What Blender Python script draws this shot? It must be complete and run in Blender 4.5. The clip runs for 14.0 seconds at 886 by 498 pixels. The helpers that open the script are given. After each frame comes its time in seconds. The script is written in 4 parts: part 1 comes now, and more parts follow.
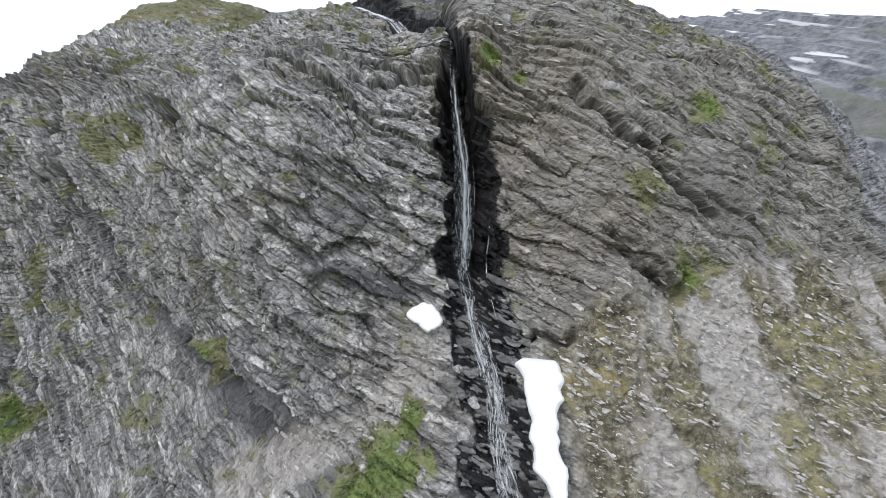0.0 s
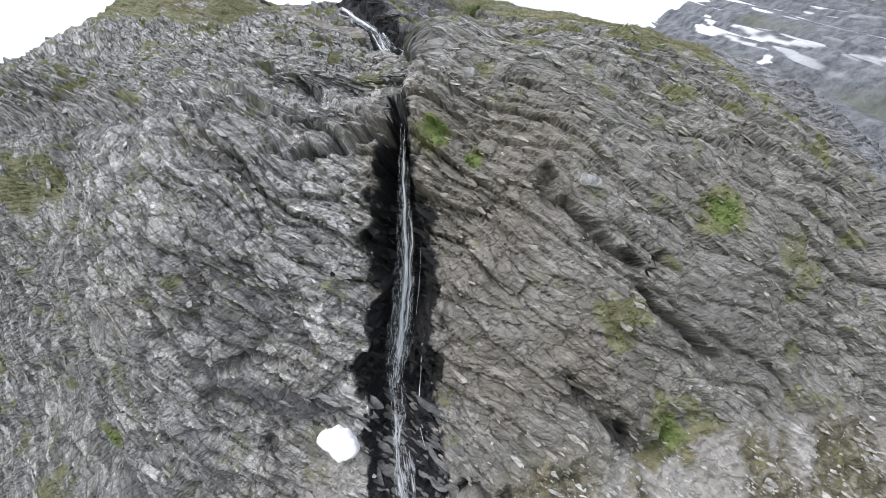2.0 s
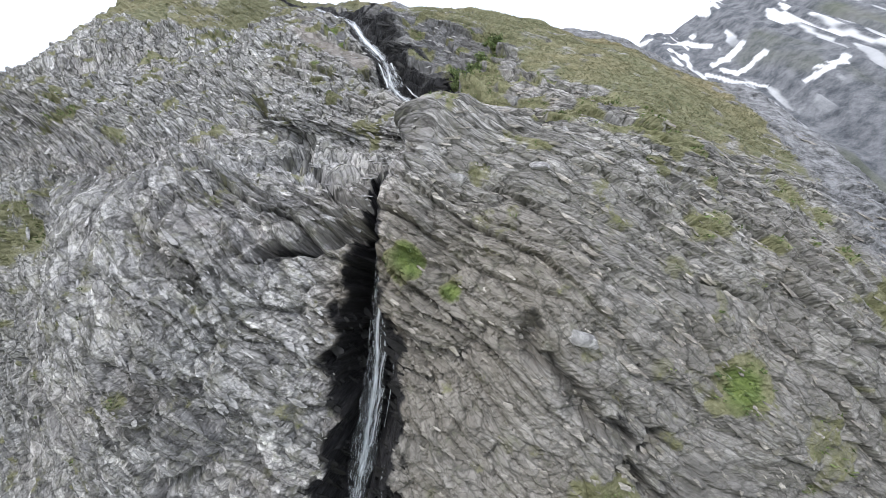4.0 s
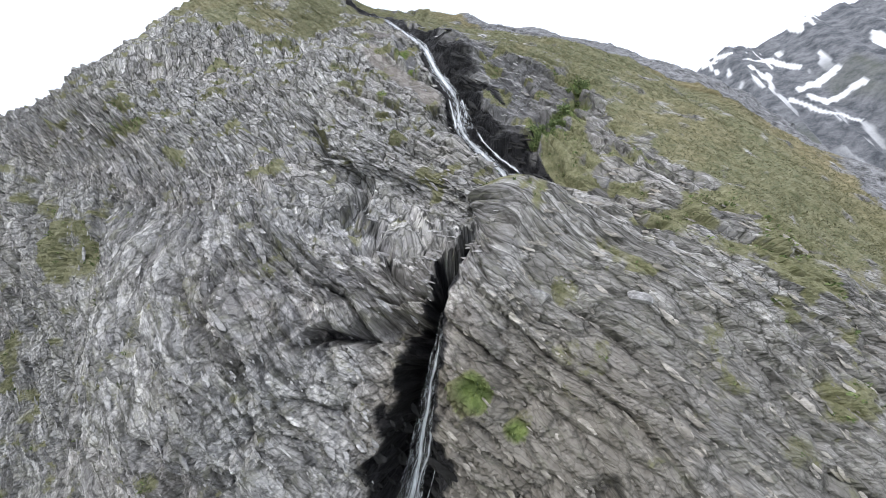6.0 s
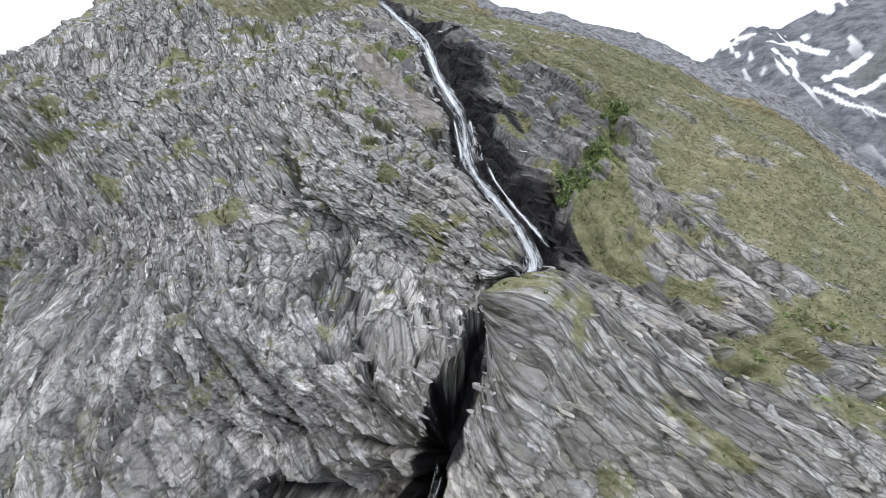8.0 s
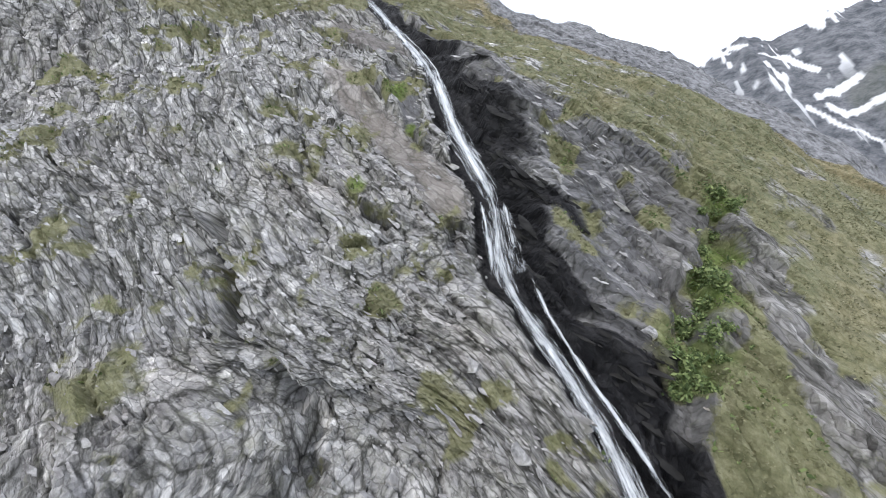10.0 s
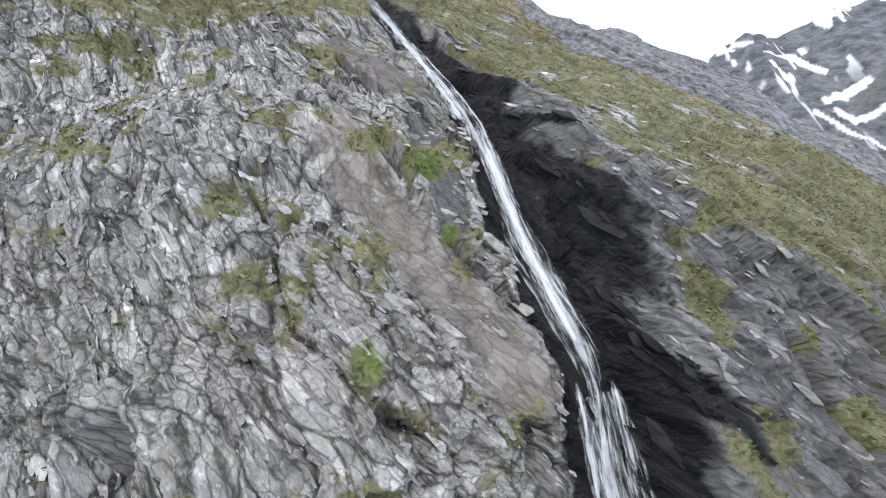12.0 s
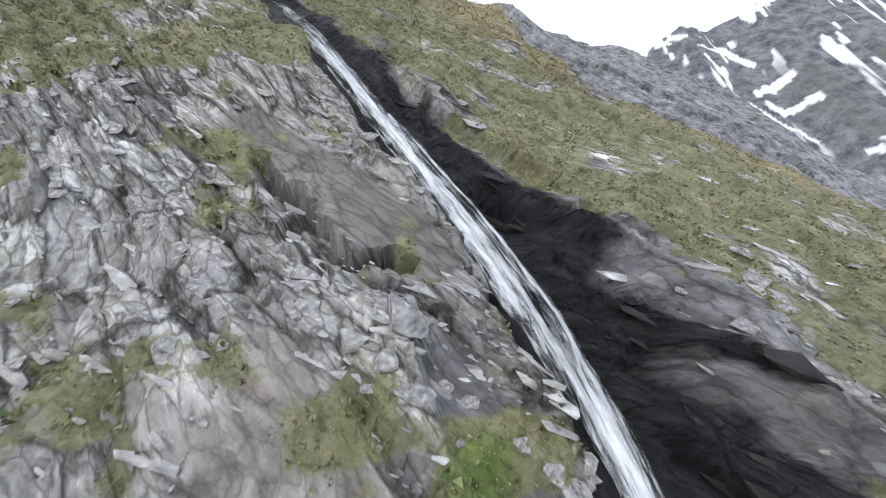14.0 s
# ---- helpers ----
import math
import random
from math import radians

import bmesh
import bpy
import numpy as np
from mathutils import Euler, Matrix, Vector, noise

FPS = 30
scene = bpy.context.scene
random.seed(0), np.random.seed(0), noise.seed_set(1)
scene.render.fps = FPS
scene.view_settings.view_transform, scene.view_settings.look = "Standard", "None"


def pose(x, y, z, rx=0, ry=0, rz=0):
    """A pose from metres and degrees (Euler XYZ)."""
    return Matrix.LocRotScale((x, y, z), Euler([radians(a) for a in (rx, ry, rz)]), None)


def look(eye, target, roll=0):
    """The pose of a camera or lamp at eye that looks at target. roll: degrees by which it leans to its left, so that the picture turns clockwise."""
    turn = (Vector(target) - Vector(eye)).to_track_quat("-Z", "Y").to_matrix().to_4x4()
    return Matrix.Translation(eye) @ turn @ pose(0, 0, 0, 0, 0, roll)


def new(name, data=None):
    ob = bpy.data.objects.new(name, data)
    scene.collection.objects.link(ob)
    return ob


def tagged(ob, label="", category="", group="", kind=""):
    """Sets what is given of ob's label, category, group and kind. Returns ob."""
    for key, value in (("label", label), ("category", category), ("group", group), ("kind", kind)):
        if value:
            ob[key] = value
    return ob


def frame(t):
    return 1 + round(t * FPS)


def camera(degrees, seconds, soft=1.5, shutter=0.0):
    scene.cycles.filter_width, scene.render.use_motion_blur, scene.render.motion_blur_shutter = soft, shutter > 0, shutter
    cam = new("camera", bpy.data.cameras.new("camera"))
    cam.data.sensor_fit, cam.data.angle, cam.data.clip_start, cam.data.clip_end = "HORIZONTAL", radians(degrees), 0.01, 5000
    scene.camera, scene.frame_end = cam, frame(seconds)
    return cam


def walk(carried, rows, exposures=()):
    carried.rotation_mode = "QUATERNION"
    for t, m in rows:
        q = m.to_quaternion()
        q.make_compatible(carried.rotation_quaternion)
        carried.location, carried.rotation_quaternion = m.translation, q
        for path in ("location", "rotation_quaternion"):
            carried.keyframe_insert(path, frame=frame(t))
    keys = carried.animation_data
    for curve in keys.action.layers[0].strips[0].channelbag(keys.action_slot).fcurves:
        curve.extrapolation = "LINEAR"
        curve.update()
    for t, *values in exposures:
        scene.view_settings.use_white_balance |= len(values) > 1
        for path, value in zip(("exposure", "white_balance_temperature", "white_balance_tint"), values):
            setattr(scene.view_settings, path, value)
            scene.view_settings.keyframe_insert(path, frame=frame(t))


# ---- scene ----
cam = camera(98.0, 14.0, soft=0.8, shutter=0.12)
PATH = [
    (0, (-2.245, -3.094, 19.349), (-1.350, 6.863, 19.598), -0.30),
    (0.5, (-0.528, -2.072, 21.128), (0.121, 7.907, 21.189), 0.21),
    (1, (0.879, -0.960, 23.005), (1.265, 9.031, 22.849), 1.59),
    (1.5, (2.201, 0.113, 25.006), (2.399, 10.104, 24.645), 2.67),
    (2, (3.266, 1.117, 27.070), (3.312, 11.099, 26.481), 3.63),
    (2.5, (4.092, 2.015, 29.064), (4.054, 11.982, 28.253), 4.49),
    (3, (4.616, 2.854, 31.064), (4.500, 12.793, 29.973), 5.39),
    (3.2, (4.846, 3.206, 31.883), (4.671, 13.126, 30.637), 5.56),
    (3.7, (4.985, 3.888, 33.538), (4.613, 13.778, 32.109), 6.82),
    (4.25, (4.470, 4.410, 34.771), (3.759, 14.280, 33.327), 8.90),
    (4.8, (3.655, 4.948, 35.770), (2.653, 14.793, 34.337), 10.97),
    (5.3, (3.004, 5.671, 36.809), (1.930, 15.492, 35.261), 12.23),
    (5.5, (2.633, 5.929, 37.172), (1.378, 15.716, 35.544), 13.02),
    (6, (2.055, 6.723, 38.406), (0.790, 16.461, 36.517), 14.05),
    (6.5, (1.635, 7.738, 39.581), (0.518, 17.458, 37.514), 14.54),
    (7, (1.332, 8.950, 40.487), (0.196, 18.622, 38.212), 14.81),
    (7.2, (1.103, 9.481, 40.803), (-0.021, 19.131, 38.432), 15.10),
    (7.7, (0.470, 11.112, 41.687), (-0.598, 20.731, 39.169), 15.67),
    (8.25, (-0.645, 13.510, 42.667), (-1.553, 23.133, 40.104), 16.57),
    (8.8, (-1.936, 16.082, 43.627), (-2.637, 25.724, 41.068), 17.48),
    (9.3, (-3.033, 18.173, 44.460), (-3.556, 27.821, 41.885), 18.10),
    (9.5, (-3.498, 18.922, 44.781), (-3.923, 28.574, 42.197), 18.38),
    (10, (-4.417, 20.760, 45.588), (-4.724, 30.401, 42.950), 18.75),
    (10.5, (-5.369, 22.516, 46.417), (-5.518, 32.134, 43.685), 19.19),
    (11, (-6.389, 24.246, 47.249), (-6.331, 33.825, 44.379), 19.77),
    (11.5, (-7.349, 26.176, 47.657), (-7.272, 35.762, 44.811), 20.15),
    (12, (-8.325, 28.066, 48.156), (-8.152, 37.645, 45.290), 20.31),
    (12.5, (-9.322, 29.982, 48.713), (-9.094, 39.550, 45.818), 20.40),
    (13, (-10.315, 31.959, 49.407), (-9.937, 41.496, 46.424), 20.70),
    (13.5, (-11.106, 33.815, 50.259), (-10.117, 43.317, 47.304), 20.37),
    (14, (-11.524, 35.985, 50.882), (-10.060, 45.500, 48.177), 18.74),
]
walk(cam, [(t, look(eye, target, roll)) for t, eye, target, roll in PATH],
     exposures=[(0.0, 0.28), (1.5, 0.32), (3.0, 0.47), (5.5, 0.36), (7.0, 0.28), (10.0, 0.30), (14.0, 0.25)])
# ---- end of walk ----

# ---- world, sun ----
world = bpy.data.worlds.new("sky_world")
scene.world = world
world.use_nodes = True
wn, wl = world.node_tree.nodes, world.node_tree.links
wn.clear()
sky = wn.new("ShaderNodeTexSky")
sky.sky_type, sky.sun_disc = "NISHITA", False
sky.sun_elevation, sky.sun_rotation = radians(52), radians(215)
sky.dust_density, sky.air_density, sky.altitude = 4.0, 1.0, 2000
cloud = wn.new("ShaderNodeMixRGB")
cloud.inputs[0].default_value = 0.9
cloud.inputs[2].default_value = (11.4, 12.1, 13.8, 1)
bg = wn.new("ShaderNodeBackground")
bg.inputs[1].default_value = 0.1
wo = wn.new("ShaderNodeOutputWorld")
wl.new(sky.outputs[0], cloud.inputs[1])
wl.new(cloud.outputs[0], bg.inputs[0])
wl.new(bg.outputs[0], wo.inputs[0])
sun = new("sun", bpy.data.lights.new("sun", "SUN"))
sun.data.energy, sun.data.angle, sun.data.color = 1.5, radians(14), (1.0, 0.97, 0.96)
sun.matrix_world = look((-75, -35, 120), (0, 30, 30))


# ---- numbers of the hillside ----
# Depth (y) of the hillside at stations across (XS), one profile line for each height (ZS).
XS = [-46, -33, -24, -16, -9, -3, 3, 9, 16, 26]
ZS = [0, 8, 16, 24, 31, 35, 39, 44, 49, 54, 62]
DEPTH = [
    [22.9, 22.9, 22.1, 20.4, 18.0, 15.6, 13.4, 11.8, 10.3, 8.6],
    [24.9, 25.1, 24.7, 22.4, 20.3, 18.3, 16.4, 15.1, 14.3, 13.4],
    [26.9, 26.4, 25.7, 22.1, 20.0, 20.5, 20.2, 17.7, 17.8, 17.8],
    [29.2, 27.2, 25.2, 21.5, 18.9, 19.3, 19.3, 17.9, 18.5, 19.8],
    [31.7, 29.1, 26.8, 23.6, 20.7, 21.3, 20.0, 19.1, 19.5, 21.4],
    [33.6, 31.5, 30.0, 28.5, 24.5, 24.4, 22.0, 20.9, 22.2, 24.3],
    [35.9, 35.3, 34.7, 34.6, 31.4, 31.9, 27.6, 24.5, 25.7, 28.8],
    [39.6, 41.0, 41.4, 37.5, 35.9, 35.9, 34.9, 31.8, 32.4, 36.5],
    [43.9, 46.2, 47.4, 44.6, 42.2, 40.5, 40.1, 40.0, 41.8, 46.0],
    [48.9, 51.3, 52.6, 52.5, 52.0, 51.5, 50.4, 50.7, 52.7, 56.7],
    [57.6, 60.2, 62.3, 64.4, 66.0, 67.1, 67.9, 69.1, 71.1, 74.6],
]
# The stream's bed, from the top down: x, z, depth of the bed, half width to its left and to its right.
STREAM = [
    (-22, 55, 0.3, 0.9, 0.9), (-17.5, 53.7, 0.3, 0.9, 0.9), (-16.7, 52.8, 0.3, 0.9, 0.9), (-15.2, 52.4, 0.35, 0.9, 0.9), (-14.1, 51.6, 0.35, 0.9, 0.9),
    (-12.7, 51, 0.35, 1, 1.1), (-11.2, 50.2, 0.35, 1, 1.1), (-9.8, 49.6, 0.35, 1, 1.1), (-9, 49.1, 0.35, 0.9, 1.2), (-8.3, 48.3, 0.4, 0.9, 1.2),
    (-7.4, 47.5, 0.4, 0.9, 1.3), (-6.2, 46.5, 0.4, 1, 1.3), (-5.2, 45.5, 0.45, 1.1, 1.3), (-4, 44.5, 0.5, 1.2, 1.4), (-3.2, 43.4, 0.6, 1.2, 1.4),
    (-2.6, 42.4, 0.7, 1.2, 1.4), (-2.3, 41.7, 0.7, 1.2, 1.3), (-1.2, 41.1, 0.8, 1.1, 1.2), (0, 40.5, 0.9, 1, 1.1), (1, 40.1, 0.9, 0.9, 1),
    (1.8, 39.5, 1.2, 0.9, 0.8), (2.2, 39.1, 0.9, 1, 0.8), (2, 38.5, 1, 1, 0.7), (1.6, 37.6, 1.3, 1, 0.6), (1.2, 36.4, 2, 0.95, 0.5),
    (0.9, 35.3, 2.8, 0.95, 0.5), (0.6, 34.3, 3, 0.95, 0.5), (0.5, 33.6, 3.2, 0.95, 0.5), (0.7, 32.6, 3.6, 1.3, 0.6), (0.9, 31, 3.6, 1.5, 0.8),
    (1, 28.7, 3.6, 1.6, 1), (1.3, 26, 3.6, 1.6, 1.3), (1.4, 23.5, 3.4, 1.6, 1.6), (1.3, 20.5, 3, 1.6, 1.9), (1.2, 18.5, 2.2, 1.7, 1.9),
    (1.4, 17, 1.4, 1.9, 1.9), (1.9, 14.8, 0.8, 2, 1.8), (2.5, 12.2, 0.6, 2.1, 1.5), (2.6, 10.1, 0.6, 2.1, 1.3), (2.8, 7.6, 0.6, 2.1, 1.3),
    (3.2, 3, 0.5, 2.2, 1.4),
]
# Cracks and ledges: points (x, z), depth, half width above or left of it, and below or right of it.
CRACKS = [
    ([(7.8, 30.3), (9, 28.6), (10.4, 27.2), (11.7, 26.4), (12.7, 25.4)], 0.9, 0.35, 0.9),
    ([(12.7, 25.4), (13.6, 26.2), (14.2, 26.8)], 0.9, 0.3, 0.5),
    ([(8.7, 21), (10.2, 19.9), (11.8, 18.2), (13.2, 17.3), (15.2, 18.2)], 1.1, 1.0, 0.4),
    ([(-14.1, 41.1), (-11, 38.5), (-7.2, 36.8), (-5.3, 35.8), (-3.7, 35.1), (-2.1, 34.2), (-0.4, 33.8), (0.3, 33.7)], 1.2, 0.3, 0.9),
    ([(-4.9, 30.1), (-3.5, 30.6), (-1.9, 31.1), (-0.5, 31.6), (0.5, 32), (1, 32.5)], 1.7, 1.1, 0.25),
    ([(-2.7, 32.7), (-1.4, 32.8), (-0.1, 33.1), (0.8, 33.2)], 1.0, 0.6, 0.3),
    ([(-23.1, 32.9), (-17, 28.4), (-16.4, 25.5), (-14.9, 23.8), (-14.7, 21.3), (-14, 17.3), (-13.3, 14.9), (-11.4, 12.6), (-8.7, 9.7), (-7.2, 8.4)], 2.4, 0.25, 1.0),
    ([(-30, 33.8), (-25.9, 24.9), (-24, 21.8), (-21.2, 18.3), (-18.2, 15.4), (-15.6, 12.7), (-12.2, 9.8), (-9.7, 8.4)], 1.8, 0.35, 1.5),
    ([(-30.1, 15.5), (-28.9, 10.3), (-26.6, 6.8)], 1.0, 0.4, 1.6),
    ([(-9.9, 21.6), (-8.7, 20.3), (-7.5, 19.6), (-5.6, 20.6), (-3.7, 20.3)], 0.9, 0.4, 0.7),
    ([(-9.8, 25.7), (-7.4, 24.4), (-5.6, 24), (-3, 22.6)], 0.5, 0.3, 0.9),
    ([(-8.4, 42.5), (-7.5, 42.3), (-6.8, 42.3), (-6.5, 41.8)], 0.7, 0.3, 0.5),
    ([(-8.2, 41.2), (-7.3, 41.5), (-6.5, 41.8)], 0.5, 0.2, 0.4),
    ([(-5.2, 43.1), (-4.2, 42.7), (-3.7, 41.9)], 1.0, 0.5, 0.6),
    ([(-14.7, 45.4), (-13.6, 45.4), (-12.8, 45.5)], 0.5, 0.3, 0.4),
    ([(-14.5, 49.1), (-13.4, 48.7), (-12.3, 48.5), (-11.4, 48.5), (-10.6, 48.5)], 0.7, 0.2, 0.6),
    ([(-3.5, 37.7), (-0.9, 37.3), (1, 37.2), (1.7, 37.6)], 0.7, 0.6, 0.3),
    ([(-4.7, 36.7), (-2.1, 36), (0.7, 35.6)], 0.5, 0.5, 0.25),
    ([(5.9, 40), (7.1, 39.1), (8, 38.3), (9.1, 38.1)], 0.6, 0.3, 0.6),
    ([(19.6, 43.9), (20.4, 42.5)], 0.8, 0.3, 0.5),
    ([(4.4, 47.8), (4.7, 45.4), (3.6, 43.3), (2.9, 41.1), (2.5, 39.5)], 0.9, 0.5, 1.0),
    ([(12.2, 25.2), (13.5, 24.4), (15.1, 22.7), (16.4, 21.4)], 1.0, 0.3, 0.7),
    ([(3.7, 13.5), (5.2, 14.6), (6.6, 14.6), (7.5, 15.1)], 1.1, 0.4, 0.5),
]
# Edges where the rock to the left steps back: points (x, z) from the top down, depth, and how far the step reaches.
STEPS = [
    ([(-23.1, 32.9), (-17, 28.4), (-16.4, 25.5), (-14.9, 23.8), (-14.7, 21.3), (-14, 17.3), (-13.3, 14.9), (-11.4, 12.6), (-8.7, 9.7), (-7.2, 8.4)], 2.8, 4.5),
    ([(-30, 33.8), (-25.9, 24.9), (-24, 21.8), (-21.2, 18.3), (-18.2, 15.4), (-15.6, 12.7), (-12.2, 9.8), (-9.7, 8.4)], 2.3, 4.0),
]
# Smooth slabs of bare rock beside the cascade: their middle line (x, z) and half width.
BROWN_SLAB = ([(-12.3, 46.9), (-11, 46.2), (-9.4, 45.6), (-8.1, 45.1), (-6.9, 44.7), (-6, 44.2), (-5.3, 43.6)], 1.0)
DARK_SLAB = ([(-14.7, 49.5), (-13.3, 49.3), (-12.1, 49.1), (-11.2, 48.9)], 1.0)
BLUE_SLAB = ([(-10.1, 47.8), (-9.3, 47.2), (-8.8, 47.1), (-8.5, 46.7), (-8.1, 46.2)], 0.5)
# Lower edge of the meadow beyond the stream, and of the one on the near side of it: x, z.
MEADOW_X = [-30.0, -14.0, -13.1, -10.0, -7.0, -4.4, 0.5, 4.2, 6.1, 7.4, 9.9, 12.0, 15.0, 16.2, 26.0]
MEADOW_Z = [70.0, 70.0, 52.3, 50.8, 49.9, 48.7, 48.4, 48.0, 46.8, 43.0, 42.4, 41.3, 39.4, 37.4, 38.4]
TOP_X = [-40.0, -27.0, -25.4, -23.1, -21.8, -20.4, -18.8, -17.0, -15.2]
TOP_Z = [47.5, 47.5, 47.3, 47.6, 48.4, 49.3, 50.0, 50.5, 51.3]
# The grey rubble begins to the right of these: z, x.
RUBBLE_Z = [20, 31.8, 34.4, 36.9, 41.8, 46.6, 50, 51.2, 52.2, 53, 54.4, 56, 60]
RUBBLE_X = [31, 25.3, 23.6, 22.8, 23.2, 23.5, 20.5, 16, 9, 3, -3.1, -8, -14]
# How steeply the layers dip to the right, at stations across, on the lower cliff and on the upper slope.
DIP_X = [-80, -30, -18, -10, 0, 12, 30, 120]
DIP_LOW = [2.0, 2.0, 1.6, 0.85, 0.52, 0.62, 0.6, 0.6]
DIP_TOP = [1.2, 1.1, 0.75, 0.5, 0.5, 0.5, 0.55, 0.6]
# Length up the slope at each height.
ARC_Z = [-30, 0, 8, 16, 24, 32, 36, 40, 44, 48, 52, 56, 62, 84]
ARC = [-36, 0.0, 8.4, 16.6, 24.8, 33.3, 39.2, 47.2, 52.2, 57.4, 65.8, 75.5, 88.5, 144.5]
# Green patches: x, z, radius, strength.
PATCHES = [
    (2.8, 41.7, 1.2, 1.1), (4.2, 43.6, 1.3, 1.1), (4.7, 45.4, 1.1, 1), (4.1, 47.1, 1.3, 1), (-6.4, 39.7, 1.4, 0.9), (-9.2, 42.9, 1.3, 0.6), (-14.6, 38.2, 0.7, 0.9),
    (-9.7, 38.1, 0.8, 0.8), (-10.9, 37.8, 0.6, 0.8), (0, 38.5, 0.6, 1), (4.7, 41.2, 1.3, 0.8), (5.1, 41.9, 0.8, 0.8), (-9.7, 47, 0.5, 1), (-9, 43.2, 0.8, 1),
    (-16.2, 41.6, 0.8, 0.9), (-14.2, 38.6, 0.8, 0.9), (-7.5, 43.7, 0.5, 0.8), (-15.2, 46.6, 0.6, 1), (-21.5, 43.1, 1.1, 0.9), (-14.7, 41.4, 0.6, 0.8), (-11.8, 48.3, 0.4, 1),
    (-8.3, 45.8, 0.45, 1), (-10.5, 48.3, 0.25, 0.9), (-9.1, 47.5, 0.3, 0.9), (12.6, 44, 1.9, 0.9), (14.2, 41.5, 3.2, 0.9), (14.9, 38.8, 2.3, 0.7), (8.9, 38.8, 1.7, 0.8),
    (10.7, 38.4, 1.3, 0.9), (2.5, 37.5, 1.3, 0.9), (4.7, 40.3, 1.9, 0.9), (2.9, 31.1, 0.9, 1), (4.6, 30.3, 0.8, 0.9), (14, 33.9, 1.0, 0.9), (16.2, 28.4, 1.5, 1),
    (11.2, 23.4, 1.6, 0.6), (-11.7, 28.7, 1.1, 0.6), (-23.4, 28.6, 2.8, 0.7), (14.5, 18.2, 2.0, 0.9), (-3.3, 8.1, 2.5, 1.2), (-2, 10.9, 1.1, 1), (-16, 13, 2.0, 0.8),
    (17, 9.5, 2.6, 0.7), (-28.6, 8.9, 2.2, 0.8), (-5.5, 6, 2.5, 1), (8, 12.5, 1.6, 0.6),
]


# Bright green herbs and moss: x, z, radius.
FRESH = [
    (3.0, 41.6, 0.8), (3.6, 42.6, 0.9), (4.3, 43.8, 0.9), (4.9, 45.3, 0.8), (5.0, 46.8, 0.8), (-3.3, 8.1, 2.2), (-2.1, 10.6, 0.9), (-5.0, 6.2, 1.6), (16.2, 28.4, 0.9),
    (-9.6, 47.2, 0.45), (-8.9, 43.3, 0.6), (-28.6, 8.9, 1.5), (2.9, 31.1, 0.6), (4.6, 30.3, 0.5), (-8.2, 46.1, 0.35), (14.5, 18.0, 0.9), (-16.1, 13.0, 1.0),
]


# ---- noise and shape functions ----
def hashed(*cells, seed=0):
    h = np.full(np.broadcast(*cells).shape, 1442695041 + seed * 7919, dtype=np.uint64)
    for c, k in zip(cells, (374761393, 668265263, 2246822519)):
        h = (h ^ (np.asarray(c).astype(np.int64).astype(np.uint64) * np.uint64(k))) * np.uint64(1099511628211)
        h ^= h >> np.uint64(29)
    return (h % np.uint64(1000003)).astype(float) / 1000003.0


def noise3(x, y, z, seed=0):
    i, j, k = np.floor(x), np.floor(y), np.floor(z)
    u, v, w = x - i, y - j, z - k
    u, v, w = u * u * (3 - 2 * u), v * v * (3 - 2 * v), w * w * (3 - 2 * w)
    out = 0
    for a in (0, 1):
        for b in (0, 1):
            for c in (0, 1):
                out = out + hashed(i + a, j + b, k + c, seed=seed) * (u if a else 1 - u) * (v if b else 1 - v) * (w if c else 1 - w)
    return out * 2 - 1


def fbm(x, y, z, octaves=4, seed=0):
    out, amp, f = 0, 1.0, 1.0
    for o in range(octaves):
        out = out + amp * noise3(x * f, y * f, z * f, seed + o)
        amp, f = amp * 0.5, f * 2.03
    return out


def smooth(a, b, v):
    t = np.clip((v - a) / (b - a), 0, 1)
    return t * t * (3 - 2 * t)


def spline(a, b, c, d, t):
    return b + 0.5 * t * (c - a + t * (2 * a - 5 * b + 4 * c - d + t * (3 * (b - c) + d - a)))


GRID = np.array(DEPTH)


def hill_depth(x, z):
    """The hillside's depth at x and height z, with no relief."""
    u, v = np.interp(x, XS, range(len(XS))), np.interp(np.clip(z, 0, 62), ZS, range(len(ZS)))
    i, j = np.minimum(u.astype(int), len(XS) - 2), np.minimum(v.astype(int), len(ZS) - 2)
    rows = []
    for dj in (-1, 0, 1, 2):
        r = np.clip(j + dj, 0, len(ZS) - 1)
        rows.append(spline(*(GRID[r, np.clip(i + di, 0, len(XS) - 1)] for di in (-1, 0, 1, 2)), u - i))
    y = spline(*rows, v - j)
    y = y + np.maximum(z - 62, 0) * 2.3 + np.minimum(z, 0) * 1.5
    y = y + 3.5 * np.exp(-((z - 36.4) / 1.3) ** 2) * smooth(2.8, 0.9, x) * smooth(-14, -8, x)  # the shelf behind the cleft
    y = y + 0.4 * np.maximum(-32 - x, 0) * smooth(30, 38, z) + 0.25 * np.maximum(np.interp(z, [0, 30, 40], [-46, -41, -38]) - x, 0) ** 2 + np.maximum(x - 26, 0) * (0.25 + 0.035 * np.maximum(z - 20, 0))
    return y


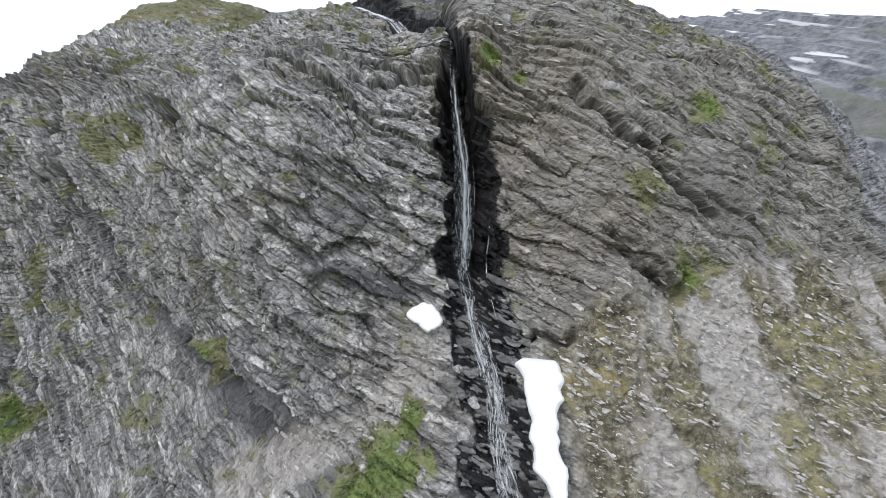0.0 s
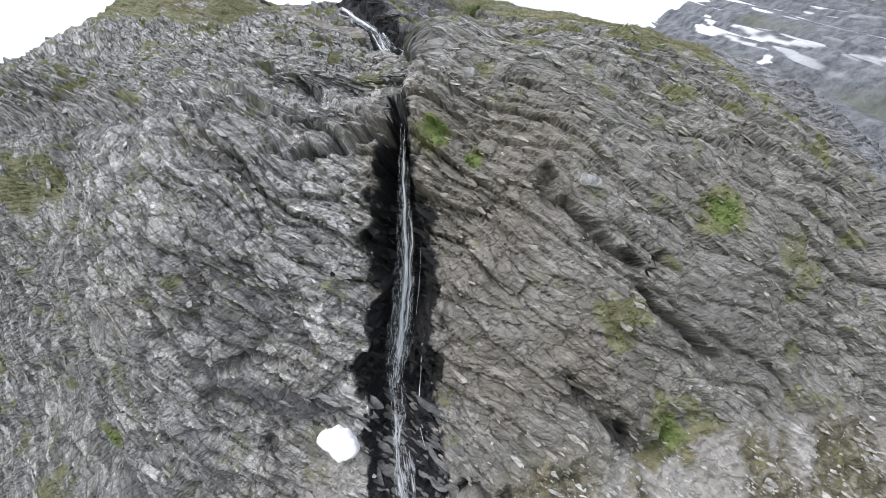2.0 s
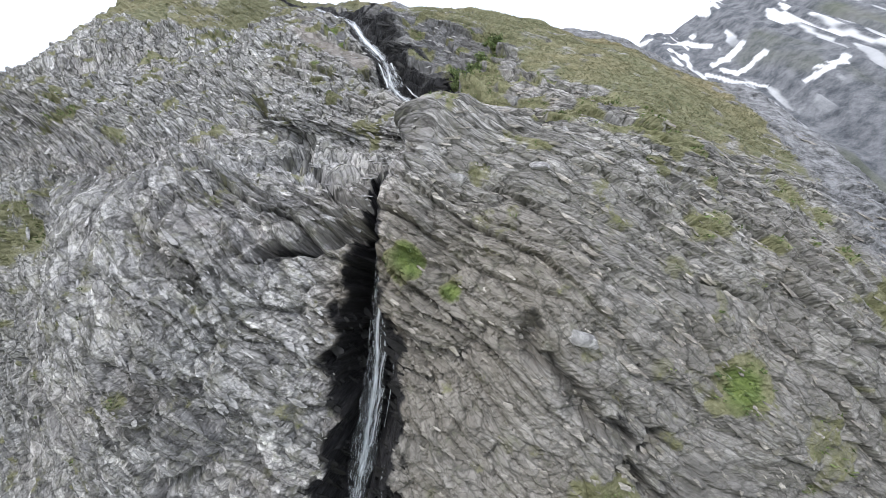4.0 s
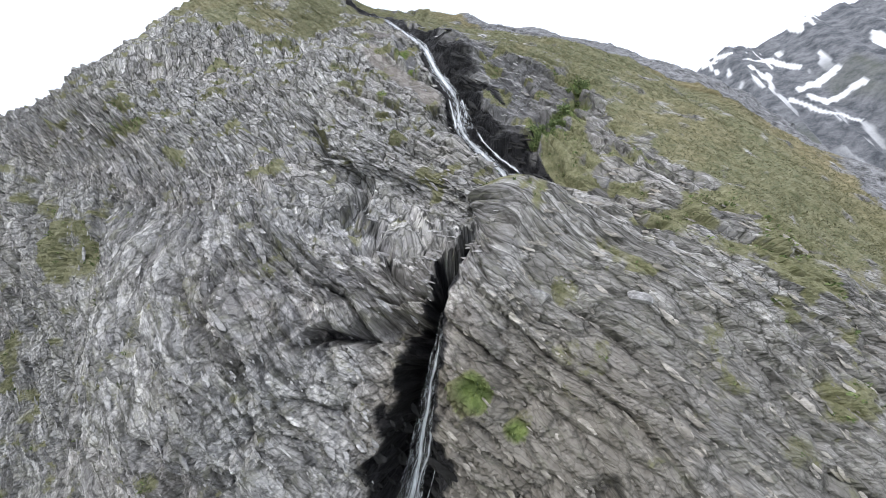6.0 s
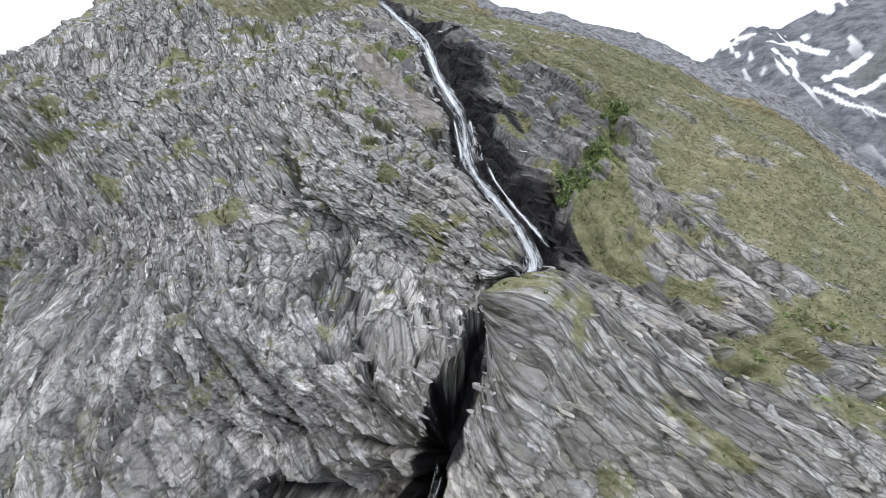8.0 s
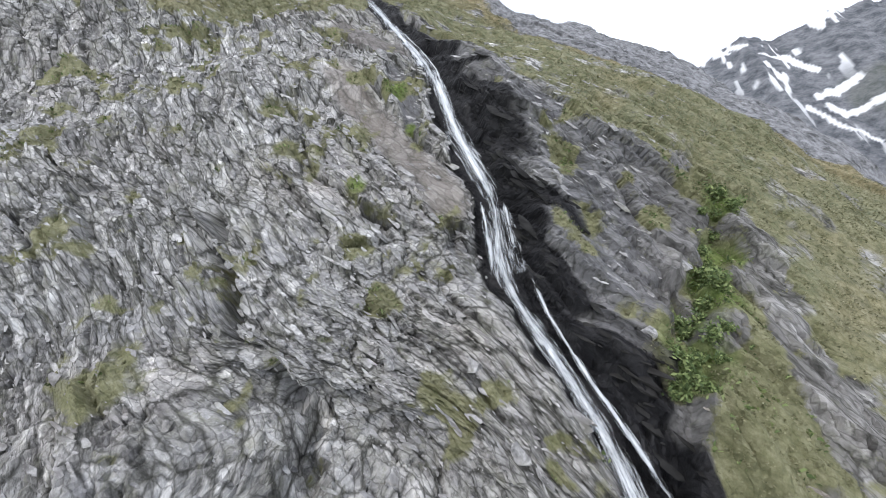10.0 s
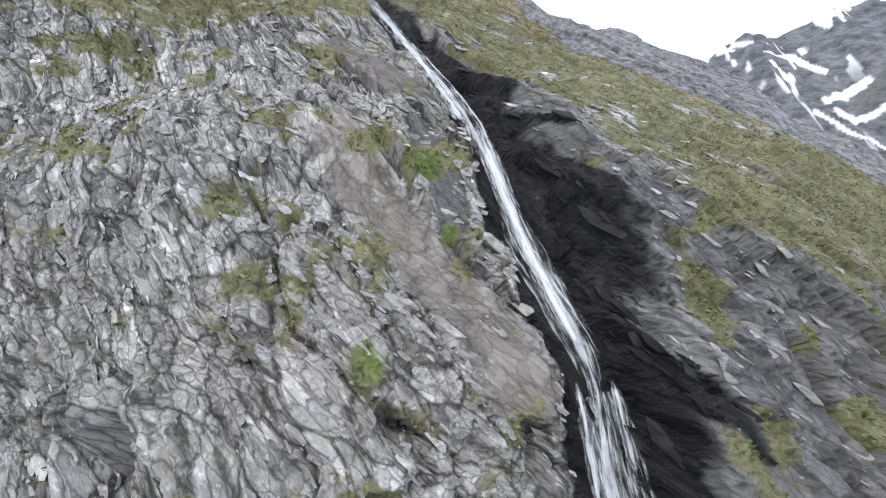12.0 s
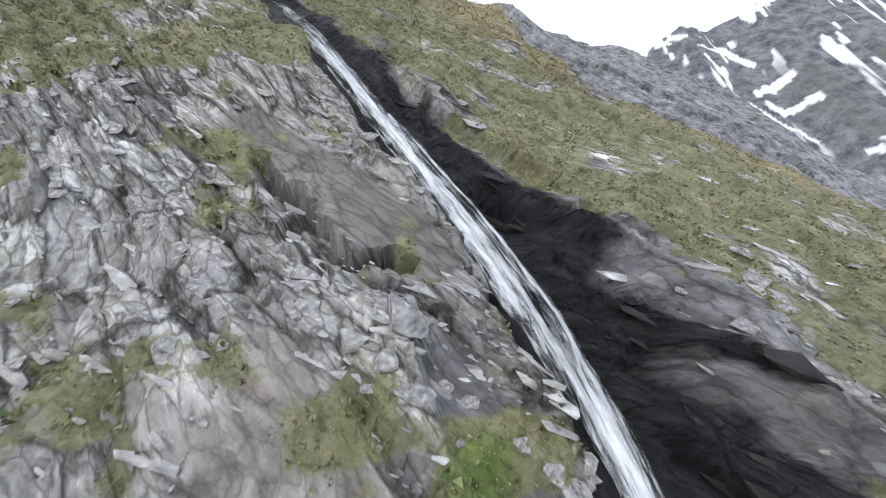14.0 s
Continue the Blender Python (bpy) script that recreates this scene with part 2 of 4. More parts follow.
def line_field(x, z, pts):
    """Distance on the slope to a line of points (x, z), the side (1: right of it going down) and the place along it, counted in points."""
    z = np.interp(z, ARC_Z, ARC)
    best = np.full(x.shape, 1e9)
    side, along = np.zeros(x.shape), np.zeros(x.shape)
    for n in range(len(pts) - 1):
        (ax, az), (bx, bz) = pts[n][:2], pts[n + 1][:2]
        az, bz = np.interp(az, ARC_Z, ARC), np.interp(bz, ARC_Z, ARC)
        dx, dz = bx - ax, bz - az
        t = np.clip(((x - ax) * dx + (z - az) * dz) / (dx * dx + dz * dz), 0, 1)
        px, pz = x - ax - t * dx, z - az - t * dz
        d = np.hypot(px, pz)
        near = d < best
        best = np.where(near, d, best)
        side = np.where(near, np.sign(dx * pz - dz * px), side)
        along = np.where(near, n + t, along)
    return best, side, along


def dip(x, z):
    top = smooth(32, 38, z)
    return np.interp(x, DIP_X, DIP_LOW) * (1 - top) + np.interp(x, DIP_X, DIP_TOP) * top


FINE = np.linspace(-80, 120, 801)
SUM_LOW, SUM_TOP = (np.cumsum(np.interp(FINE, DIP_X, d)) * 0.25 for d in (DIP_LOW, DIP_TOP))
SUM_LOW, SUM_TOP = SUM_LOW - SUM_LOW[320], SUM_TOP - SUM_TOP[320]


def layers(x, z):
    """Coordinates along the rock's layers and across them."""
    top = smooth(32, 38, z)
    up = np.interp(z, ARC_Z, ARC)
    across = (up + np.interp(x, FINE, SUM_LOW) * (1 - top) + np.interp(x, FINE, SUM_TOP) * top) / 1.3
    return 0.64 * x - 0.77 * up, across


def ridged(u, v, seed):
    return 1 - 2 * np.abs(noise3(u, v, u * 0 + seed, seed))


def blocks_of(u, v, seed):
    """Uneven angular blocks: each has a height and a tilt of its own, with a gap round it."""
    iu, iv = np.floor(u), np.floor(v)
    best, second = np.full(u.shape, 9.0), np.full(u.shape, 9.0)
    out = np.zeros(u.shape)
    for a in (-1, 0, 1):
        for b in (-1, 0, 1):
            cu, cv = iu + a, iv + b
            du, dv = u - cu - hashed(cu, cv, seed=seed), v - cv - 0.15 - 0.7 * hashed(cu, cv, seed=seed + 1)
            d = np.abs(du) * 0.8 + np.abs(dv) + 0.25 * du * dv
            r = hashed(cu, cv, seed=seed + 2)
            near = d < best
            second = np.where(near, best, np.minimum(second, d))
            out = np.where(near, 0.9 * (r - 0.5) - dv * (0.35 + 0.7 * r) + 0.5 * du * (hashed(cu, cv, seed=seed + 3) - 0.5), out)
            best = np.where(near, d, best)
    return out - 0.6 * (1 - smooth(0.0, 0.18, second - best))


def relief(x, z, y):
    """How far the rock stands proud (+) of the hillside, and the masks of what covers it."""
    wx, wz = fbm(x * 0.22, y * 0.22, z * 0.22, 3, 40), fbm(x * 0.22, y * 0.22, z * 0.22, 3, 50)
    rough = 0.75 * fbm(x * 0.11, y * 0.11, z * 0.11, 3, 1) + 0.13 * fbm(x * 0.9, y * 0.9, z * 0.9, 3, 9)
    # dipping layers, broken into slabs
    l, s = layers(x, z)
    s = s + 0.35 * wz + 0.10 * fbm(l * 0.5, s * 0.5, s * 0, 2, 55)
    l = l + 0.8 * wx
    upper = smooth(32.5, 37.5, z)
    su = np.interp(z, ARC_Z, ARC)
    slabs = 0.30 * ridged(l * 0.10, s * 0.42, 71) + (0.12 + 0.16 * upper) * ridged(l * 0.20, s * 1.0, 72) + (0.06 + 0.06 * upper) * ridged(l * 0.5, s * 2.4, 73)
    for h, length, amp, seed, fade, still in ((1.7, 5.2, 0.75, 60, 0.45, 0.0), (0.66, 2.3, 0.40, 61, 0.5, 0.2), (0.29, 0.9, 0.20, 62, 0.7, 0.2)):
        slabs = slabs + amp * (1 - upper * fade) * (1 - (1 - upper) * still) * blocks_of(l / length * 1.1, s / h, seed)
    slabs = slabs + 0.06 * blocks_of(x / 0.8 + 0.3 * wz, su / 0.6, 67) * upper
    edge_z = np.interp(x, MEADOW_X, MEADOW_Z)
    meadow = smooth(-0.7, 0.6, z - edge_z + 0.5 * wx)
    top = smooth(-0.6, 0.5, z - np.interp(x, TOP_X, TOP_Z) + 0.6 * wx) * smooth(-13.2, -14.6, x + 0.8 * (52.4 - z))
    talus = smooth(1.6, -0.6, z - np.interp(x, [4, 6.9, 8.4, 11.4, 12.5, 15.6, 21.9, 27.7], [12.5, 14.8, 16.1, 16.7, 17.3, 18.2, 18.8, 18.5]) + 0.8 * wx) * smooth(4.5, 7.0, x + wz)
    bslab, dslab, blue = (1 - smooth(0.6, 1.25, line_field(x, z, q)[0] / w + 0.25 * wx) for q, w in (BROWN_SLAB, DARK_SLAB, BLUE_SLAB))
    strength = (1 - 0.55 * meadow - 0.8 * talus - 0.5 * top) * (1 - 0.8 * np.maximum(np.maximum(bslab, dslab), blue)) * (0.56 + 0.19 * upper) * (1 - 0.4 * smooth(4, 9, x)) * (1 - 0.5 * np.exp(-((x - 3.4) / 3.0) ** 2 - ((z - 37.6) / 3.0) ** 2))
    edge, eside, ealong = line_field(x + 0.3 * wz, z + 0.3 * wx, STEPS[0][0])
    # bare slate left of the edge; its dark tone also paints the overhang's shade
    shaded_slate = (eside < 0) * (1 - smooth(1.5, 2.9, edge + 0.8 * wx)) * smooth(2.2, 3.2, ealong)
    strength = strength * (1 - 0.65 * shaded_slate)
    d, side, along = line_field(x, z, STREAM)
    calm = (0.3 + 0.7 * smooth(0.4, 0.9, d)) * (1 - 0.65 * smooth(49.2, 52, z) * np.exp(-d / 3))
    height = rough + talus * 0.28 * fbm(x * 1.6, y * 1.6, z * 1.6, 3, 33) + slabs * strength * (1 + 0.3 * wx) * calm
    # cracks
    jag, jog = fbm(x * 0.9, y * 0.9, z * 0.9, 3, 81), fbm(x * 0.9, y * 0.9, z * 0.9, 3, 85)
    for pts, depth, above, below in CRACKS:
        d, side, along = line_field(x + 0.3 * wz + 0.5 * jag, z + 0.25 * wx + 0.4 * jog, pts)
        w = np.where(side > 0, above, below)
        end = smooth(0, 0.6, along) * smooth(0, 0.6, len(pts) - 1 - along)
        height = height - depth * end * (1 - smooth(0.1, 1.0, d / w))
    for pts, depth, reach in STEPS:
        d, side, along = line_field(x + 0.3 * wz, z + 0.3 * wx, pts)
        end = smooth(0, 0.8, along) * smooth(0, 0.8, len(pts) - 1 - along)
        height = height - depth * end * np.where(side < 0, smooth(0, 0.25, d) * np.exp(-d / reach), 0)
    # the bed of the stream
    d, side, along = line_field(x, z, STREAM)
    k = np.arange(len(STREAM))
    deep, left, rgt = (np.interp(along, k, [p[n] for p in STREAM]) for n in (2, 3, 4))
    ragged = 1 + 0.45 * fbm(x * 1.1, y * 1.1, z * 0.8, 3, 77)
    w = np.where(side > 0, rgt, left) * ragged
    carve = 1 - smooth(0.35, 1.0, d / w)
    height = height - deep * carve
    lip = smooth(39.0, 37.2, z) * smooth(27, 31, z) * (side > 0) * np.exp(-((d - 1.2) / 1.8) ** 2)
    height = height + 1.5 * lip
    height = height + 1.2 * np.exp(-((x - 3.8) / 2.5) ** 2 - ((z - 37.4) / 1.8) ** 2)
    bank = smooth(39.6, 41.7, z) * smooth(51.5, 48.6, z) * (side > 0) * smooth(0.6, 2.4, d) * np.exp(-np.maximum(d - 2.4, 0) / 3.5)
    height = height + 0.8 * bank
    # layered ledges on the bank of the cascade
    height = height + 0.42 * smooth(38.8, 41, z) * smooth(54, 51, z) * (side > 0) * smooth(0.9, 1.6, d) * (1 - smooth(2.6, 4.5, d)) * ridged(l * 0.16, s * 0.85, 89)
    height = height + 0.22 * smooth(38.8, 41, z) * smooth(54, 51, z) * (side > 0) * smooth(0.5, 1.0, d) * (1 - smooth(2.6, 4.5, d)) * ridged(l * 0.35, s * 2.1, 98)
    # the dark wet cleft beside the fall, with overhang shade painted in
    wet_shade = np.clip(1 - np.where(side > 0, smooth(0.7, 1.6, d / w), smooth(0.35 + 0.25 * (z < 35), 0.9 + 0.35 * (z < 35), d / w)) , 0, 1)
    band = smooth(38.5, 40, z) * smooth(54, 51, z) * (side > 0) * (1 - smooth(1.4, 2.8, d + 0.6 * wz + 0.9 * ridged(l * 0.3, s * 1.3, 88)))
    wet_shade = np.maximum(wet_shade * (1 - 0.25 * smooth(39, 41.5, z) * smooth(0.8, 1.4, d)), 0.95 * band * (0.92 + 0.25 * jag))
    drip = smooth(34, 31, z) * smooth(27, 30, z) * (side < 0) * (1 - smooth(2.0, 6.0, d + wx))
    wet_shade = np.maximum(wet_shade, 0.45 * drip * smooth(-0.2, 0.5, wz))
    # shade of the cracks and the overhang ledge, painted in with mossy damp
    for n, reach in ((0, 0.45), (2, 0.4), (4, 0.4)):
        e, eside, ealong = line_field(x, z, CRACKS[n][0])
        wet_shade = np.maximum(wet_shade, 0.5 * (1 - smooth(0.3, 1.3, e / reach + 1.2 * jag + 0.9 * ridged(l * 0.6, s * 1.5, 95))))
    # grass
    # rock ribs along the beds break the turf
    rib = smooth(0.35, 0.8, ridged(l * 0.22, s * 0.9, 97) + 0.5 * wz)
    grass = meadow * (1.0 - (0.30 + 0.3 * smooth(46, 41, z)) * rib) + top
    for px, pz, r, g in PATCHES:
        q = np.hypot(x - px, su - np.interp(pz, ARC_Z, ARC)) / r
        grass = grass + g * (1.2 - 0.8 * (px < -4) * (pz > 33)) * (1 - smooth(0.25, 1.15, q + 0.35 * fbm(x * 1.3, y * 1.3, z * 1.3, 2, 31)))
    fresh = np.zeros(x.shape)
    for px, pz, r in FRESH:
        q = np.hypot(x - px, su - np.interp(pz, ARC_Z, ARC)) / r
        fresh = np.maximum(fresh, 1 - smooth(0.4, 1.2, q + 0.4 * jag))
    grass = grass + fresh
    tuft = fbm(x * 0.8, y * 0.8, z * 0.8, 4, 21)
    soil = fbm(x * 0.55 + 0.05 * z, x * 0 + 3.0, z * 0.16, 4, 23)
    belt = smooth(3.2, 1.2, np.abs(x - 8.2 - 0.25 * (z - 12)) + wz)
    olive = np.clip(smooth(-0.05, 0.35, soil) + belt, 0, 1)
    peat = talus * olive
    grass = grass + 0.5 * talus * smooth(0.25, 0.6, soil)
    thin = 0.36 * smooth(0.2, 0.75, tuft) + 0.25 * smooth(8, 24, x) * smooth(18, 36, z) + 0.16 * smooth(-16, -24, x) + 0.2 * upper * smooth(0.0, 0.55, tuft) + (side > 0) * smooth(38.4, 41, z) * (0.16 + 0.15 * wx)
    grass = np.clip((grass + thin) * (0.75 + 0.55 * tuft), 0, 1) * (1 - wet_shade) 
    wedge = 1 - smooth(0.5, 1.2, line_field(x, z, [(-0.7, 14.8), (-1.7, 13.3), (-3.0, 11.5), (-4.9, 9.7), (-7.6, 8.3), (-10.3, 7.1), (-13.1, 5.6)])[0] / 1.3 + 0.4 * wz)
    scree = np.clip(wedge * 0.9 + talus * (0.85 + 0.4 * wx), 0, 1)
    rubble = smooth(-1.0, 1.0, x - np.interp(z, RUBBLE_Z, RUBBLE_X) + 1.2 * wx)
    grass = grass * (1 - 0.9 * rubble)
    tan = np.clip(smooth(7.5, 3, np.abs(x - 5.5 + 0.5 * (z - 26) * 0.6)) * smooth(36, 31, z) * smooth(16, 20, z) * (0.6 + 0.5 * wx), 0, 1)
    brown = np.clip(np.maximum(bslab, dslab) + 0.2 * tan, 0, 1)
    slate = np.maximum(blue, 0.4 * dslab)
    slate = np.maximum(slate, shaded_slate)
    slate = np.maximum(slate, 0.8 * (side > 0) * smooth(38, 40, z) * (1 - meadow) * smooth(8, 4, x))
    tan = np.maximum(tan, 0.75 * (eside > 0) * smooth(4.5, 1.0, edge + wx) * smooth(2.2, 3.2, ealong) * smooth(24, 19, z))
    # slate with painted shade along the second step edge too
    for pts, depth, reach in STEPS[1:2]:
        e, eside, ealong = line_field(x + 0.3 * wz, z + 0.3 * wx, pts)
        slate = np.maximum(slate, (eside < 0) * (1 - smooth(1.4, 2.8, e + 0.8 * wx)) * smooth(1.0, 2.0, ealong))
    slate = np.maximum(slate, 1 - smooth(0.6, 1.2, np.hypot((x + 5.0) / 2.8, (z - 18.2 + 0.3 * (x + 5.0)) / 0.9)))
    slate = np.maximum(slate, 0.8 * (1 - smooth(0.6, 1.2, np.hypot((x - 16.2) / 2.4, (z - 23.4 + 0.6 * (x - 16.2)) / 2.4) + 0.2 * wx)))
    ruddy = smooth(1.0, 4.0, x + wx) * (1 - 0.4 * smooth(33, 40, z + wz)) * (1 - talus)
    bound = np.interp(z, RUBBLE_Z, RUBBLE_X)
    dryness = np.clip(smooth(7, 1, bound - x + wx) * smooth(39, 44, z) + smooth(0.2, 0.8, wz) * 0.4 + 0.9 * talus * belt + 0.5 * talus, 0, 1)
    flow = 1 - smooth(0.7, 1.0, d)
    return height, dict(high=upper, fresh=fresh * (1 - wet_shade), flow=flow, run=l, layer=s, lush=np.clip(1 - meadow - top - talus, 0, 1), lichen_lift=(side < 0) * np.maximum(smooth(33, 37, z + wx), 0.7 * smooth(-4, -13, x)) * (0.75 + 0.5 * wz), rubble=rubble, peat=peat, slate=np.clip(slate, 0, 1), ruddy=ruddy, grass=grass, wet_shade=wet_shade, scree=scree, tan=tan, brown=brown, dry=dryness)


def stops(*spans):
    out = []
    for a, b, step in spans:
        out.extend(np.arange(a, b - 1e-6, step))
    return np.array(out + [spans[-1][1]])


CX = stops((-75, -46, 1.1), (-46, -30, 0.3), (-30, -22, 0.13), (-22, 9, 0.092), (9, 24, 0.12), (24, 45, 0.35), (45, 120, 2.5))
CZ = np.interp(stops((-36, 0, 1.6), (0, 6, 0.3), (6, 33, 0.115), (33, 76, 0.105), (76, ARC[-2], 0.3), (ARC[-2], ARC[-1], 1.5)), ARC, ARC_Z)


def crest(x):
    """Height of the hill's top line."""
    return np.interp(x, [-80, -62, -50, -45, -36, -30, -26.7, -23, -20.9, -16.5, -13.6, -10.2, -6, -1, 5, 10, 15, 20, 26, 33, 47, 120], [22, 36, 50, 54, 55.5, 56, 56, 56, 56.2, 56.4, 56.8, 57.3, 58.2, 59.6, 60.6, 61.2, 60.4, 58.5, 55.5, 51, 44, 25])


def shape(x, z):
    """The finished hillside: its points and masks at x, z."""
    top = crest(x) + 0.25 * fbm(x * 0.15, x * 0, x * 0, 3, 5)
    zz = np.minimum(z, top)
    y = hill_depth(x, zz) + 4.0 * np.maximum(z - top, 0)
    zz = zz - 0.12 * np.maximum(z - top, 0) ** 1.5
    h, masks = relief(x, z, y)
    e = 0.25
    fx = (hill_depth(x + e, z) - hill_depth(x - e, z)) / (2 * e)
    fz = (hill_depth(x, z + e) - hill_depth(x, z - e)) / (2 * e)
    n = np.sqrt(1 + fx * fx + fz * fz)
    return np.stack([x + h * fx / n, y - h / n, zz + h * fz / n], -1), np.stack([fx / n, -1 / n, fz / n], -1), masks


def place(x, z):
    """One point of the hillside and the way out of it."""
    p, n, m = shape(np.array([float(x)]), np.array([float(z)]))
    return Vector(p[0]), Vector(n[0]), {k: float(v[0]) for k, v in m.items()}


# ---- materials ----
def material(name):
    m = bpy.data.materials.new(name)
    m.use_nodes = True
    nt = m.node_tree
    return m, nt, nt.nodes["Principled BSDF"]


def node(nt, kind, **inputs):
    n = nt.nodes.new(kind)
    for k, v in inputs.items():
        key = k.replace("_", " ")
        if key in n.inputs:
            n.inputs[key].default_value = v
    return n


def noise_tex(nt, coords, scale, detail=6, rough=0.6):
    n = node(nt, "ShaderNodeTexNoise", Scale=scale, Detail=detail, Roughness=rough)
    nt.links.new(coords, n.inputs["Vector"])
    return n.outputs["Fac"]


def ramp(nt, fac, stops_):
    n = nt.nodes.new("ShaderNodeValToRGB")
    while len(n.color_ramp.elements) < len(stops_):
        n.color_ramp.elements.new(0.5)
    for e, (p, c) in zip(n.color_ramp.elements, stops_):
        e.position, e.color = p, (*c, 1)
    nt.links.new(fac, n.inputs[0])
    return n.outputs[0]


def mix(nt, fac, a, b, mode="MIX"):
    n = nt.nodes.new("ShaderNodeMixRGB")
    n.blend_type = mode
    for s, v in zip(n.inputs, (fac, a, b)):
        if isinstance(v, (int, float)):
            s.default_value = v
        elif isinstance(v, tuple):
            s.default_value = (*v, 1)
        else:
            nt.links.new(v, s)
    return n.outputs[0]


def maths(nt, op, a, b=0.5):
    n = nt.nodes.new("ShaderNodeMath")
    n.operation = op
    n.use_clamp = True
    for s, v in zip(n.inputs, (a, b)):
        if isinstance(v, (int, float)):
            s.default_value = v
        else:
            nt.links.new(v, s)
    return n.outputs[0]


def attribute(nt, name):
    n = nt.nodes.new("ShaderNodeAttribute")
    n.attribute_name = name
    return n.outputs["Fac"]


def layered(nt, turn=(0, 0, 0), stretch=(0.35, 0.35, 2.2)):
    """Coordinates drawn out along the rock's layers."""
    g = nt.nodes.new("ShaderNodeTexCoord")
    m = nt.nodes.new("ShaderNodeMapping")
    m.inputs["Rotation"].default_value = tuple(radians(v) for v in turn)
    m.inputs["Scale"].default_value = stretch
    nt.links.new(g.outputs["Object"], m.inputs["Vector"])
    return g.outputs["Object"], m.outputs[0]


def bedded(nt, stretch=(0.4, 1.7)):
    """Coordinates that follow the dipping layers of the hillside."""
    v = nt.nodes.new("ShaderNodeCombineXYZ")
    for i, (k, f) in enumerate(zip(("run", "layer"), stretch)):
        q = nt.nodes.new("ShaderNodeMath")
        q.operation = "MULTIPLY"
        nt.links.new(attribute(nt, k), q.inputs[0])
        q.inputs[1].default_value = f
        nt.links.new(q.outputs[0], v.inputs[i])
    return v.outputs[0]


def rock_colour(nt, plain, drawn):
    grain = noise_tex(nt, drawn, 2.2, 8, 0.66)
    c = ramp(nt, grain, [(0.34, (0.12, 0.12, 0.121)), (0.46, (0.27, 0.268, 0.266)), (0.55, (0.40, 0.398, 0.394)), (0.68, (0.60, 0.596, 0.588))])
    big = noise_tex(nt, plain, 0.16, 4, 0.55)
    c = mix(nt, ramp(nt, big, [(0.47, (0, 0, 0)), (0.7, (0.4, 0.4, 0.4))]), c, (0.28, 0.24, 0.215))
    cool = noise_tex(nt, plain, 0.31, 3, 0.5)
    c = mix(nt, ramp(nt, cool, [(0.52, (0, 0, 0)), (0.66, (0.5, 0.5, 0.5))]), c, (0.28, 0.28, 0.292))
    lichen_lift = noise_tex(nt, drawn, 5.1, 7, 0.72)
    c = mix(nt, ramp(nt, lichen_lift, [(0.54, (0, 0, 0)), (0.64, (0.65, 0.65, 0.65))]), c, (0.62, 0.61, 0.59))
    moss = noise_tex(nt, plain, 1.1, 8, 0.7)
    c = mix(nt, ramp(nt, moss, [(0.51, (0, 0, 0)), (0.63, (0.5, 0.5, 0.5))]), c, (0.19, 0.19, 0.145))
    return c, grain


def flakes(nt, coords, scale):
    """Broken plates: a tone for each plate, and how far a point lies from its joint."""
    wob = node(nt, "ShaderNodeTexNoise", Scale=scale * 1.7, Detail=4, Roughness=0.6)
    nt.links.new(coords, wob.inputs["Vector"])
    warped = nt.nodes.new("ShaderNodeVectorMath")
    warped.operation = "MULTIPLY_ADD"
    nt.links.new(wob.outputs["Color"], warped.inputs[0])
    warped.inputs[1].default_value = (0.55 / scale,) * 3
    nt.links.new(coords, warped.inputs[2])
    out = []
    for feature, name in (("F1", "Color"), ("DISTANCE_TO_EDGE", "Distance")):
        v = nt.nodes.new("ShaderNodeTexVoronoi")
        v.feature = feature
        v.inputs["Scale"].default_value = scale
        nt.links.new(warped.outputs[0], v.inputs["Vector"])
        out.append(v.outputs[name])
    return out


